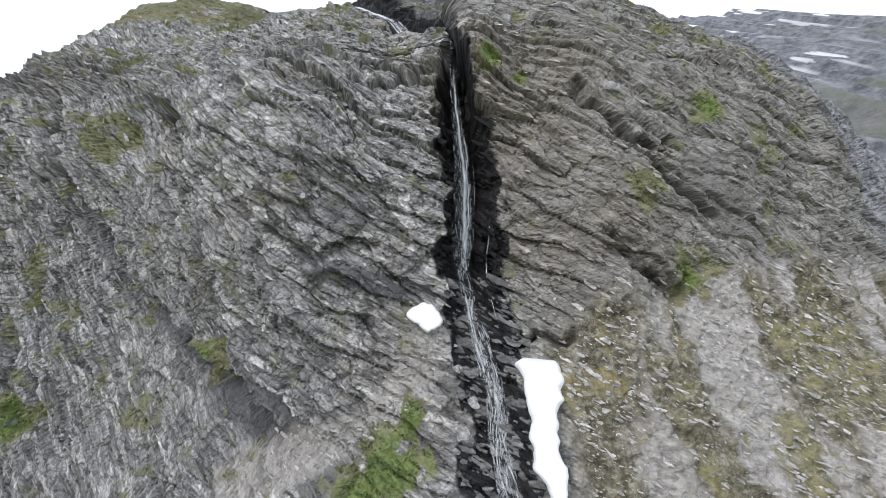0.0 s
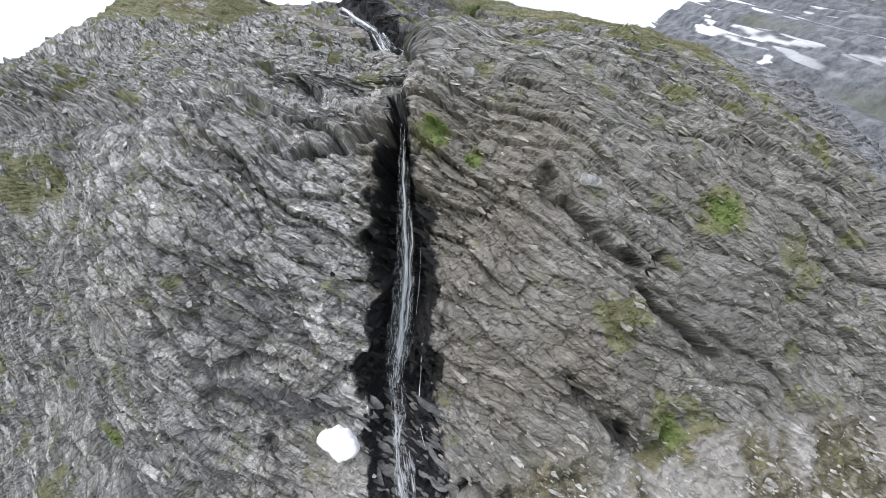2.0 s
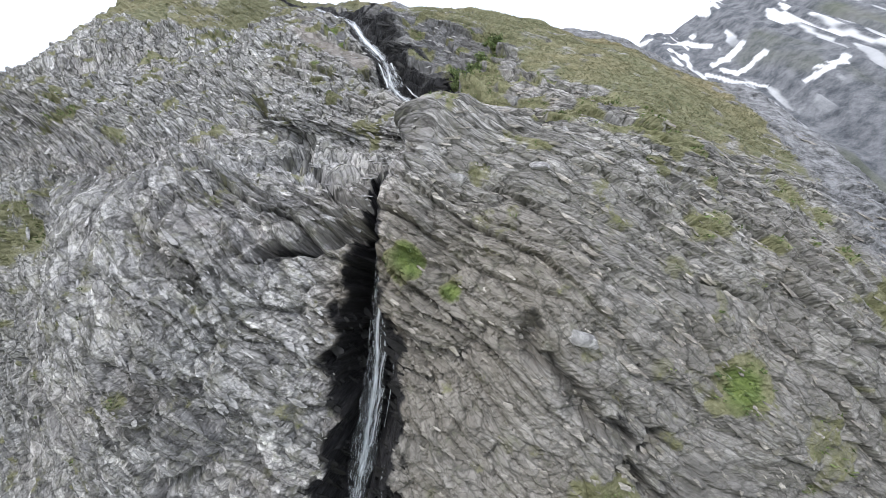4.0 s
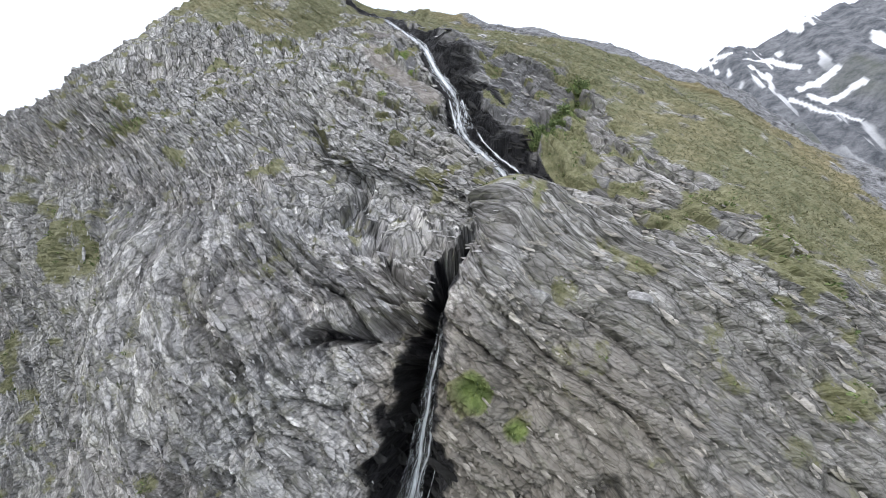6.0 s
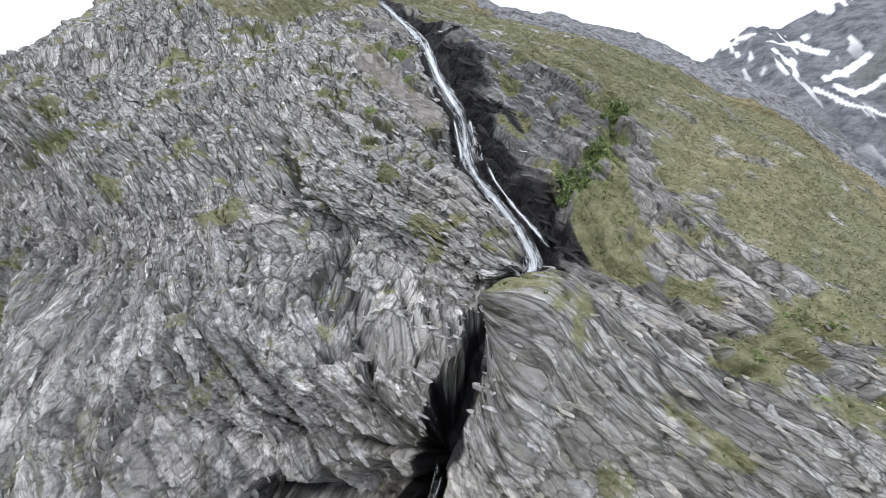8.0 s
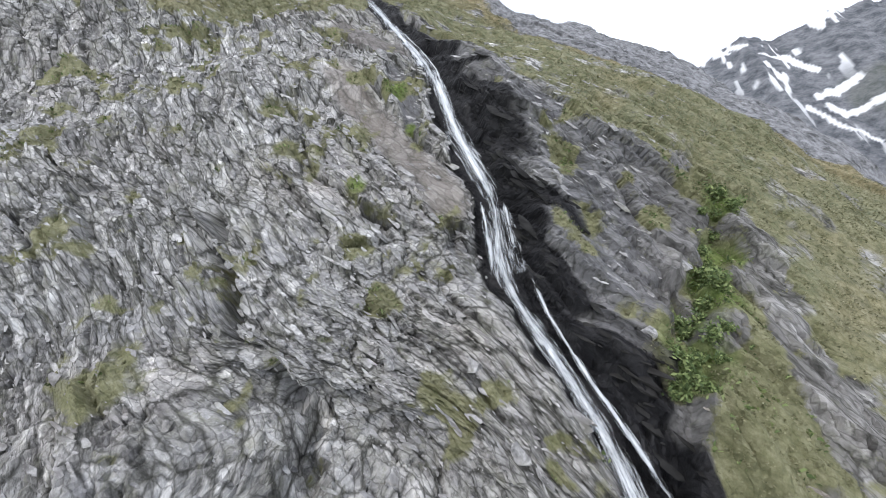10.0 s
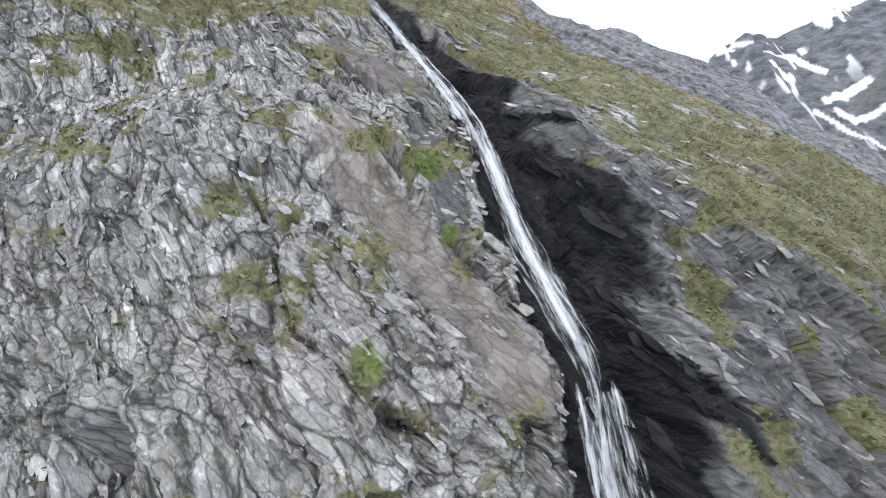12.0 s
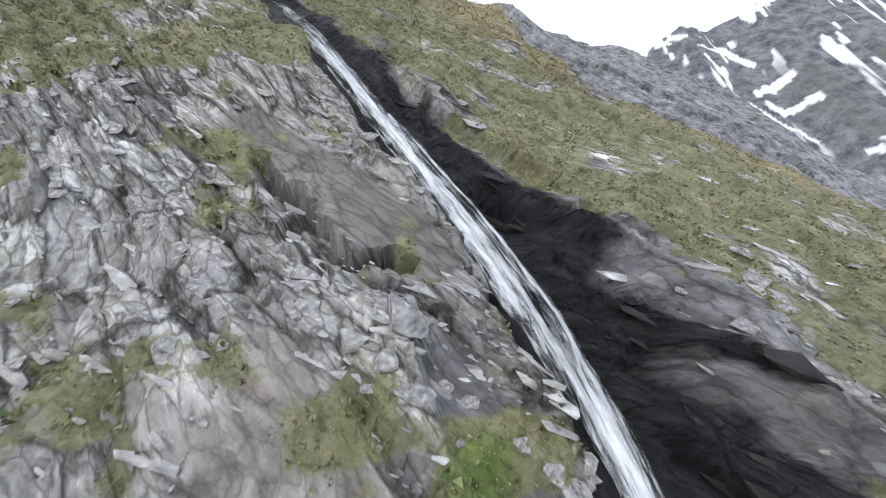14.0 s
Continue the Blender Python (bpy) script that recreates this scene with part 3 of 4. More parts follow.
def hill_material():
    m, nt, b = material("layered_slate_with_grass")
    plain, _ = layered(nt)
    drawn = bedded(nt, (0.75, 1.6))
    c, grain = rock_colour(nt, plain, drawn)
    beds = ramp(nt, noise_tex(nt, bedded(nt, (0.2, 0.8)), 2.0, 5, 0.62), [(0.36, (0.62, 0.62, 0.62)), (0.5, (0.97, 0.97, 0.97)), (0.64, (1.22, 1.22, 1.22))])
    c = mix(nt, 1.0, c, beds, "MULTIPLY")
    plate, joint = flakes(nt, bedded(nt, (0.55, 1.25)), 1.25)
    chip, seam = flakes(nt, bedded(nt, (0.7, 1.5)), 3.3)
    c = mix(nt, 1.0, c, ramp(nt, plate, [(0.15, (0.60, 0.60, 0.61)), (0.5, (1.0, 1.0, 1.0)), (0.85, (1.42, 1.42, 1.42))]), "MULTIPLY")
    high = attribute(nt, "high")
    seams = ramp(nt, noise_tex(nt, bedded(nt, (0.10, 1.5)), 2.4, 6, 0.66), [(0.36, (0.58, 0.58, 0.59)), (0.5, (0.98, 0.975, 0.96)), (0.64, (1.25, 1.235, 1.2))])
    c = mix(nt, maths(nt, "SUBTRACT", 1.0, maths(nt, "MULTIPLY", high, 0.6)), c, seams, "MULTIPLY")
    c = mix(nt, maths(nt, "ADD", maths(nt, "MULTIPLY", high, 0.55), 0.3), c, ramp(nt, chip, [(0.15, (0.62, 0.62, 0.625)), (0.5, (1.0, 1.0, 1.0)), (0.85, (1.42, 1.42, 1.41))]), "MULTIPLY")
    # lichen tint, laid on to brighten the rock high up and at left
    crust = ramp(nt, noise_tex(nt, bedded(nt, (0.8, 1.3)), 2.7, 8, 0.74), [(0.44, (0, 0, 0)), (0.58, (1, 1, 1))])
    c = mix(nt, maths(nt, "MULTIPLY", maths(nt, "MULTIPLY", attribute(nt, "lichen_lift"), crust), 0.5), c, mix(nt, grain, (0.36, 0.355, 0.325), (0.66, 0.65, 0.61)))
    c = mix(nt, maths(nt, "MULTIPLY", attribute(nt, "tan"), 0.6), c, mix(nt, grain, (0.17, 0.135, 0.09), (0.46, 0.385, 0.28)))
    c = mix(nt, maths(nt, "MULTIPLY", attribute(nt, "brown"), 0.66), c, mix(nt, noise_tex(nt, bedded(nt, (0.25, 1.0)), 1.3, 7), (0.10, 0.085, 0.075), (0.31, 0.27, 0.235)))
    c = mix(nt, maths(nt, "MULTIPLY", attribute(nt, "slate"), 0.9), c, mix(nt, grain, (0.05, 0.05, 0.054), (0.20, 0.20, 0.212)))
    c = mix(nt, maths(nt, "MULTIPLY", attribute(nt, "ruddy"), 0.6), c, mix(nt, grain, (0.088, 0.083, 0.072), (0.335, 0.318, 0.285)))
    # shade of the gaps between plates, painted in as dark joint lines
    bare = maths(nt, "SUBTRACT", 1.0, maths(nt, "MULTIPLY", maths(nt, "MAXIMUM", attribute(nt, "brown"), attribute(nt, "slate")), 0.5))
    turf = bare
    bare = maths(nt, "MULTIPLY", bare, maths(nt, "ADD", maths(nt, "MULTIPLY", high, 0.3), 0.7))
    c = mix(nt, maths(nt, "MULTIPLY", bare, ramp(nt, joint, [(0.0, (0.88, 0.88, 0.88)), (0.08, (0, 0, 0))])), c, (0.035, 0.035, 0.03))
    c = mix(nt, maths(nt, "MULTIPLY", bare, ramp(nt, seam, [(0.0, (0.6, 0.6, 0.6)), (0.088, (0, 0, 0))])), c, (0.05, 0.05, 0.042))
    sod = ramp(nt, noise_tex(nt, bedded(nt, (0.8, 1.2)), 1.6, 7, 0.72), [(0.55, (0, 0, 0)), (0.66, (0.65, 0.65, 0.65))])
    c = mix(nt, maths(nt, "MULTIPLY", sod, turf), c, mix(nt, grain, (0.12, 0.125, 0.09), (0.28, 0.28, 0.215)))
    c = mix(nt, maths(nt, "MULTIPLY", attribute(nt, "rubble"), 0.85), c, mix(nt, ramp(nt, noise_tex(nt, plain, 1.3, 10, 0.8), [(0.4, (0, 0, 0)), (0.6, (1, 1, 1))]), (0.06, 0.062, 0.066), (0.34, 0.345, 0.36)))
    peb = nt.nodes.new("ShaderNodeTexVoronoi")
    peb.inputs["Scale"].default_value = 3.0
    nt.links.new(plain, peb.inputs["Vector"])
    stones = mix(nt, 0.5, ramp(nt, peb.outputs["Color"], [(0.2, (0.28, 0.262, 0.24)), (0.8, (0.60, 0.57, 0.53))]), noise_c(nt, plain))
    c = mix(nt, maths(nt, "MULTIPLY", attribute(nt, "scree"), 0.85), c, stones)
    c = mix(nt, maths(nt, "MULTIPLY", attribute(nt, "peat"), 0.92), c, ramp(nt, noise_tex(nt, plain, 2.2, 9, 0.75), [(0.36, (0.045, 0.041, 0.026)), (0.5, (0.135, 0.123, 0.08)), (0.66, (0.36, 0.335, 0.27))]))
    tuft = noise_tex(nt, plain, 1.9, 9, 0.78)
    green = ramp(nt, tuft, [(0.32, (0.075, 0.085, 0.042)), (0.46, (0.16, 0.165, 0.09)), (0.56, (0.215, 0.212, 0.122)), (0.70, (0.32, 0.31, 0.20))])
    straw = ramp(nt, tuft, [(0.32, (0.12, 0.098, 0.05)), (0.5, (0.255, 0.21, 0.115)), (0.68, (0.38, 0.32, 0.19))])
    g = mix(nt, maths(nt, "MULTIPLY", attribute(nt, "dry"), 0.75), green, straw)
    moss = ramp(nt, tuft, [(0.30, (0.10, 0.105, 0.05)), (0.5, (0.19, 0.19, 0.10)), (0.68, (0.32, 0.31, 0.195))])
    g = mix(nt, attribute(nt, "lush"), g, moss)
    g = mix(nt, maths(nt, "MULTIPLY", attribute(nt, "fresh"), 0.9), g, ramp(nt, tuft, [(0.30, (0.06, 0.095, 0.02)), (0.5, (0.13, 0.19, 0.045)), (0.70, (0.24, 0.30, 0.09))]))
    edge = maths(nt, "ADD", attribute(nt, "grass"), maths(nt, "MULTIPLY", maths(nt, "SUBTRACT", noise_tex(nt, plain, 1.7, 8, 0.75), 0.5), 2.2))
    cover = ramp(nt, edge, [(0.36, (0, 0, 0)), (0.66, (0.9, 0.9, 0.9))])
    c = mix(nt, cover, c, g)
    # near-black rock: real wetness plus overhang shade put into the colour
    wet_shade = attribute(nt, "wet_shade")
    wet_shade_line = ramp(nt, maths(nt, "ADD", wet_shade, maths(nt, "MULTIPLY", maths(nt, "SUBTRACT", noise_tex(nt, bedded(nt, (0.3, 1.4)), 1.6, 8, 0.72), 0.5), 1.5)), [(0.3, (0, 0, 0)), (0.62, (1, 1, 1))])
    c = mix(nt, maths(nt, "MULTIPLY", wet_shade_line, 0.97), c, ramp(nt, noise_tex(nt, bedded(nt, (0.3, 1.3)), 3.0, 8, 0.72), [(0.40, (0.004, 0.004, 0.005)), (0.52, (0.018, 0.018, 0.020)), (0.64, (0.035, 0.034, 0.035)), (0.78, (0.11, 0.105, 0.102))]))
    nt.links.new(c, b.inputs["Base Color"])
    r = nt.nodes.new("ShaderNodeMapRange")
    r.inputs[3].default_value, r.inputs[4].default_value = 0.92, 0.42
    gloss = nt.nodes.new("ShaderNodeMapRange")
    gloss.inputs[3].default_value, gloss.inputs[4].default_value = 0.1, 0.13
    nt.links.new(wet_shade_line, gloss.inputs[0])
    nt.links.new(gloss.outputs[0], b.inputs["Specular IOR Level"])
    nt.links.new(wet_shade_line, r.inputs[0])
    nt.links.new(r.outputs[0], b.inputs["Roughness"])
    tall = mix(nt, 0.4, noise_tex(nt, drawn, 4.5, 10, 0.72), noise_tex(nt, plain, 6.0, 8, 0.7))
    cut = mix(nt, 0.5, ramp(nt, joint, [(0.0, (0, 0, 0)), (0.14, (1, 1, 1))]), ramp(nt, seam, [(0.0, (0, 0, 0)), (0.14, (1, 1, 1))]))
    tall = mix(nt, maths(nt, "ADD", maths(nt, "MULTIPLY", high, 0.12), 0.32), tall, mix(nt, 0.6, cut, chip))
    bump = node(nt, "ShaderNodeBump", Strength=1.0, Distance=0.24)
    nt.links.new(tall, bump.inputs["Height"])
    nt.links.new(bump.outputs[0], b.inputs["Normal"])
    return m


def noise_c(nt, plain):
    return ramp(nt, noise_tex(nt, plain, 5.0, 8, 0.7), [(0.3, (0.16, 0.148, 0.132)), (0.7, (0.46, 0.44, 0.41))])


def stone_material(name="weathered_slate_stone", shade=1.0, rough=0.9, tint=(1.0, 1.0, 1.0)):
    m, nt, b = material(name)
    plain, drawn = layered(nt, (0, 32, 0), (0.8, 0.8, 2.0))
    c, grain = rock_colour(nt, plain, drawn)
    isl = nt.nodes.new("ShaderNodeNewGeometry").outputs["Random Per Island"]
    tone = ramp(nt, isl, [(f, tuple(k * shade * t for t in tint)) for f, k in ((0.0, 0.7), (0.6, 0.95), (1.0, 1.2))])
    c = mix(nt, 1.0, c, tone, "MULTIPLY")
    nt.links.new(c, b.inputs["Base Color"])
    b.inputs["Roughness"].default_value = rough
    b.inputs["Specular IOR Level"].default_value = 0.1
    bump = node(nt, "ShaderNodeBump", Strength=0.6, Distance=0.05)
    nt.links.new(noise_tex(nt, drawn, 9.0, 8, 0.7), bump.inputs["Height"])
    nt.links.new(bump.outputs[0], b.inputs["Normal"])
    return m


def grass_material(name, dark, mid, light):
    m, nt, b = material(name)
    isl = nt.nodes.new("ShaderNodeNewGeometry").outputs["Random Per Island"]
    plain, _ = layered(nt)
    f = maths(nt, "ADD", maths(nt, "MULTIPLY", isl, 0.5), maths(nt, "MULTIPLY", noise_tex(nt, plain, 0.35, 3), 0.5))
    nt.links.new(ramp(nt, f, [(0.25, dark), (0.5, mid), (0.75, light)]), b.inputs["Base Color"])
    b.inputs["Roughness"].default_value = 0.75
    return m


def water_material():
    m, nt, b = material("foaming_white_water")
    uv = nt.nodes.new("ShaderNodeUVMap").outputs[0]
    mp = nt.nodes.new("ShaderNodeMapping")
    mp.inputs["Scale"].default_value = (11.0, 0.62, 1)
    nt.links.new(uv, mp.inputs["Vector"])
    streak = noise_tex(nt, mp.outputs[0], 2.0, 8, 0.72)
    b.inputs["Base Color"].default_value = (0.88, 0.91, 0.93, 1)
    b.inputs["Roughness"].default_value = 0.55
    nt.links.new(mix(nt, streak, (0.58, 0.65, 0.70), (0.95, 0.965, 0.98)), b.inputs["Base Color"])
    body = attribute(nt, "foam")
    a = ramp(nt, maths(nt, "ADD", maths(nt, "MULTIPLY", streak, 1.0), maths(nt, "SUBTRACT", body, 0.5)), [(0.46, (0, 0, 0)), (0.64, (0.5, 0.5, 0.5)), (0.88, (1, 1, 1))])
    clear = nt.nodes.new("ShaderNodeBsdfTransparent")
    ms = nt.nodes.new("ShaderNodeMixShader")
    nt.links.new(a, ms.inputs[0])
    nt.links.new(clear.outputs[0], ms.inputs[1])
    nt.links.new(b.outputs[0], ms.inputs[2])
    nt.links.new(ms.outputs[0], nt.nodes["Material Output"].inputs["Surface"])
    bump = node(nt, "ShaderNodeBump", Strength=0.7, Distance=0.08)
    nt.links.new(streak, bump.inputs["Height"])
    nt.links.new(bump.outputs[0], b.inputs["Normal"])
    return m


def snow_material():
    m, nt, b = material("old_snow")
    plain, _ = layered(nt)
    nt.links.new(ramp(nt, noise_tex(nt, plain, 1.5, 6), [(0.3, (0.80, 0.81, 0.83)), (0.7, (0.93, 0.93, 0.94))]), b.inputs["Base Color"])
    b.inputs["Roughness"].default_value = 0.7
    bump = node(nt, "ShaderNodeBump", Strength=0.3, Distance=0.1)
    nt.links.new(noise_tex(nt, plain, 4.0, 5), bump.inputs["Height"])
    nt.links.new(bump.outputs[0], b.inputs["Normal"])
    return m


def mountain_material():
    m, nt, b = material("far_rock_grass_snow_and_haze")
    c0 = nt.nodes.new("ShaderNodeTexCoord").outputs["Object"]
    rock = ramp(nt, noise_tex(nt, c0, 0.05, 10, 0.72), [(0.38, (0.05, 0.056, 0.068)), (0.62, (0.24, 0.245, 0.26))])
    grass = ramp(nt, noise_tex(nt, c0, 0.015, 6, 0.6), [(0.35, (0.085, 0.095, 0.055)), (0.5, (0.13, 0.14, 0.085)), (0.65, (0.17, 0.165, 0.14))])
    c = mix(nt, attribute(nt, "grass"), rock, grass)
    c = mix(nt, attribute(nt, "snow"), c, (0.9, 0.91, 0.93))
    nt.links.new(c, b.inputs["Base Color"])
    b.inputs["Roughness"].default_value = 0.95
    # faint bluish glow added in place of haze over the far slopes
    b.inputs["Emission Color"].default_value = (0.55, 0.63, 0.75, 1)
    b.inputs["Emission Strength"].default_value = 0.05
    bump = node(nt, "ShaderNodeBump", Strength=0.7, Distance=6.0)
    nt.links.new(noise_tex(nt, c0, 0.05, 8, 0.7), bump.inputs["Height"])
    nt.links.new(bump.outputs[0], b.inputs["Normal"])
    return m


def ground_material():
    m, nt, b = material("valley_meadow_and_scree")
    c0 = nt.nodes.new("ShaderNodeTexCoord").outputs["Object"]
    nt.links.new(ramp(nt, noise_tex(nt, c0, 0.02, 8, 0.65), [(0.35, (0.08, 0.10, 0.035)), (0.5, (0.15, 0.16, 0.07)), (0.65, (0.25, 0.24, 0.22))]), b.inputs["Base Color"])
    b.inputs["Roughness"].default_value = 0.95
    return m


HILL, STONE, WATER, SNOW, FAR, VALLEY = hill_material(), stone_material("weathered_slate_stone", 0.9), water_material(), snow_material(), mountain_material(), ground_material()
GRASS = grass_material("alpine_grass", (0.11, 0.112, 0.058), (0.19, 0.187, 0.105), (0.29, 0.275, 0.165))
LEAVES = grass_material("green_shrub_leaves", (0.05, 0.08, 0.025), (0.12, 0.17, 0.055), (0.25, 0.30, 0.12))


# ---- mesh helpers ----
def sheet(name, pts, mat, masks=None, smoothed=False, closed=False):
    """A mesh from a grid of points (rows, columns, 3)."""
    r, c = pts.shape[:2]
    me = bpy.data.meshes.new(name)
    idx = np.arange(r * c).reshape(r, c)
    quads = np.stack([idx[:-1, :-1], idx[:-1, 1:], idx[1:, 1:], idx[1:, :-1]], -1).reshape(-1, 4)
    me.vertices.add(r * c)
    me.vertices.foreach_set("co", pts.reshape(-1).astype(np.float32))
    me.loops.add(quads.size)
    me.loops.foreach_set("vertex_index", quads.reshape(-1).astype(np.int32))
    me.polygons.add(len(quads))
    me.polygons.foreach_set("loop_start", np.arange(0, quads.size, 4, dtype=np.int32))
    me.update(calc_edges=True)
    me.polygons.foreach_set("use_smooth", np.full(len(quads), smoothed))
    for k, v in (masks or {}).items():
        me.attributes.new(k, "FLOAT", "POINT").data.foreach_set("value", np.asarray(v, dtype=np.float32).reshape(-1))
    me.materials.append(mat)
    return new(name, me)


def soup(name, verts, faces, mat, smoothed=False):
    me = bpy.data.meshes.new(name)
    verts, faces = np.asarray(verts, np.float32), np.asarray(faces, np.int32)
    k = faces.shape[1]
    me.vertices.add(len(verts))
    me.vertices.foreach_set("co", verts.reshape(-1))
    me.loops.add(faces.size)
    me.loops.foreach_set("vertex_index", faces.reshape(-1))
    me.polygons.add(len(faces))
    me.polygons.foreach_set("loop_start", np.arange(0, faces.size, k, dtype=np.int32))
    me.update(calc_edges=True)
    me.polygons.foreach_set("use_smooth", np.full(len(faces), smoothed))
    me.materials.append(mat)
    return new(name, me)


def under(ob, parent):
    ob.parent = parent
    return ob


# ---- the hillside ----
rng = np.random.default_rng(7)
gx, gz = np.meshgrid(CX, CZ)
step_x, step_z = np.gradient(CX)[None, :], np.gradient(CZ)[:, None]
jx, jz = gx + step_x * rng.uniform(-0.28, 0.28, gx.shape), gz + step_z * rng.uniform(-0.28, 0.28, gx.shape)
hill_pts, hill_out, hill_masks = shape(jx, jz)
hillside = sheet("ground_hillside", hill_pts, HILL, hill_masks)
tagged(hillside, "steep grey-brown slate hillside in dipping layers with grass, moss and a stream cleft", "hillside", kind="structure")

# the valley floor, out to the horizon, and the hill's far side
vr, va = np.array([0.0, 40, 90, 200, 500, 1200, 2600, 4500]), np.linspace(0, 2 * math.pi, 49)
ga, gr = np.meshgrid(va, vr)
valley = sheet("ground_valley", np.stack([gr * np.cos(ga), 30 + gr * np.sin(ga), -22 - 0.1 * np.maximum(gr - 150, 0) + 6 * np.sin(3 * ga) * (gr > 300)], -1), VALLEY, smoothed=True)
tagged(valley, "wide green and grey valley floor below the cliff", "ground", kind="structure")


# ---- far mountains ----
def mountain(name, label, u0, u1, dist, base, ridge, seed, nu=800, nv=360, snow=0.5, green=0.5, fields=()):
    """A range seen from afar: a ridge line (x at that distance, height) with spurs below it."""
    u, v = np.meshgrid(np.linspace(u0, u1, nu), np.linspace(0, 1, nv))
    top = np.interp(u, [p[0] for p in ridge], [p[1] for p in ridge])
    ridged = lambda k, m, o: 1 - 2 * np.abs(noise3(u * k + v * 1.3, v * m, u * 0, seed + o))
    spur = 0.5 * ridged(0.009, 1.2, 0) + 0.3 * ridged(0.022, 2.2, 3) + 0.2 * ridged(0.06, 5.0, 5)
    jag = fbm(u * 0.035, u * 0, u * 0, 5, seed + 9)
    z = base + (top - base + 7 * jag) * v ** 1.1 + spur * 14 * np.sin(np.pi * np.minimum(v, 0.97))
    y = dist - (1 - v) * (top - base) * 1.5 - spur * 40 * (1 - 0.6 * v)
    n = fbm(u * 0.02, v * 5, v * 0, 4, seed + 20)
    gully = 0.5 + 0.6 * noise3(u * 0.08 + v * 3.0, v * 13.0, v * 0, seed + 30) + 0.6 * noise3(u * 0.2 - v * 6, v * 30, v * 0, seed + 31)
    sn = smooth(0.90, 1.02, gully + 0.25 * n) * smooth(0.62, 0.9, v + 0.15 * n) * min(1.0, snow)
    a, b = u / y + 0.006 * n, z / y + 0.006 * fbm(u * 0.05, v * 9, v * 0, 3, seed + 21)
    for pts, wide in fields:
        best = np.full(u.shape, 9.0)
        for (ax, az), (bx, bz) in zip(pts, pts[1:]):
            t = np.clip(((a - ax) * (bx - ax) + (b - az) * (bz - az)) / ((bx - ax) ** 2 + (bz - az) ** 2), 0, 1)
            best = np.minimum(best, np.hypot(a - ax - t * (bx - ax), b - az - t * (bz - az)))
        sn = np.maximum(sn, 1 - smooth(0.85, 1.1, best / (0.5 * wide) + 0.8 * n + 0.7 * noise3(u * 0.14, z * 0.16, v * 0, seed + 40)))
    gr_ = smooth(0.70, 0.46, v + 0.22 * n) * green
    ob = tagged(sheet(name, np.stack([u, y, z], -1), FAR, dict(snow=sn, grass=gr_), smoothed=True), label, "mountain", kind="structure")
    ob.matrix_world = Matrix.LocRotScale(FAR_AT, None, (0.2, 0.2, 0.2))
    return ob


FAR_AT = Vector((-3.0, 18.2, 44.5))
# Snow fields of the far slope: lines as slopes from FAR_AT (across, up), and half width.
SNOW_FIELDS = [
    ([(0.624, 0.344), (0.658, 0.372), (0.677, 0.401)], 0.012),
    ([(0.654, 0.335), (0.695, 0.328), (0.748, 0.38)], 0.012),
    ([(0.616, 0.313), (0.707, 0.307), (0.794, 0.303)], 0.010),
    ([(0.477, 0.385), (0.523, 0.392), (0.598, 0.39)], 0.008),
    ([(0.9, 0.326), (0.947, 0.364), (0.978, 0.384)], 0.03),
    ([(0.417, 0.38), (0.445, 0.399)], 0.01),
    ([(0.389, 0.348), (0.411, 0.366)], 0.008),
]
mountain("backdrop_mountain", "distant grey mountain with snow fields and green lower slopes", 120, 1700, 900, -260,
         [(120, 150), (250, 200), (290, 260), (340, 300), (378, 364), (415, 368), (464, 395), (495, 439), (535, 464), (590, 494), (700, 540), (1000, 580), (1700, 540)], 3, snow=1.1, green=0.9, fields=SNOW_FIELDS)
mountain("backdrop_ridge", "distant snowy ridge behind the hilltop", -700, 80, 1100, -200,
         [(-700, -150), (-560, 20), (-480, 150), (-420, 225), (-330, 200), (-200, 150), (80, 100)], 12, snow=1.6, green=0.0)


# ---- the stream ----
def bed_line(offset, z_top, z_low, count, seed, wander):
    """Points down the stream's bed, offset to the side, from one height to another."""
    zs = [p[1] for p in STREAM][::-1]
    xs = [p[0] for p in STREAM][::-1]
    z = np.linspace(z_top, z_low, count)
    x = np.interp(z, zs, xs) + offset + wander * fbm(z * 0.45, z * 0 + seed, z * 0, 3, seed)
    return x, z


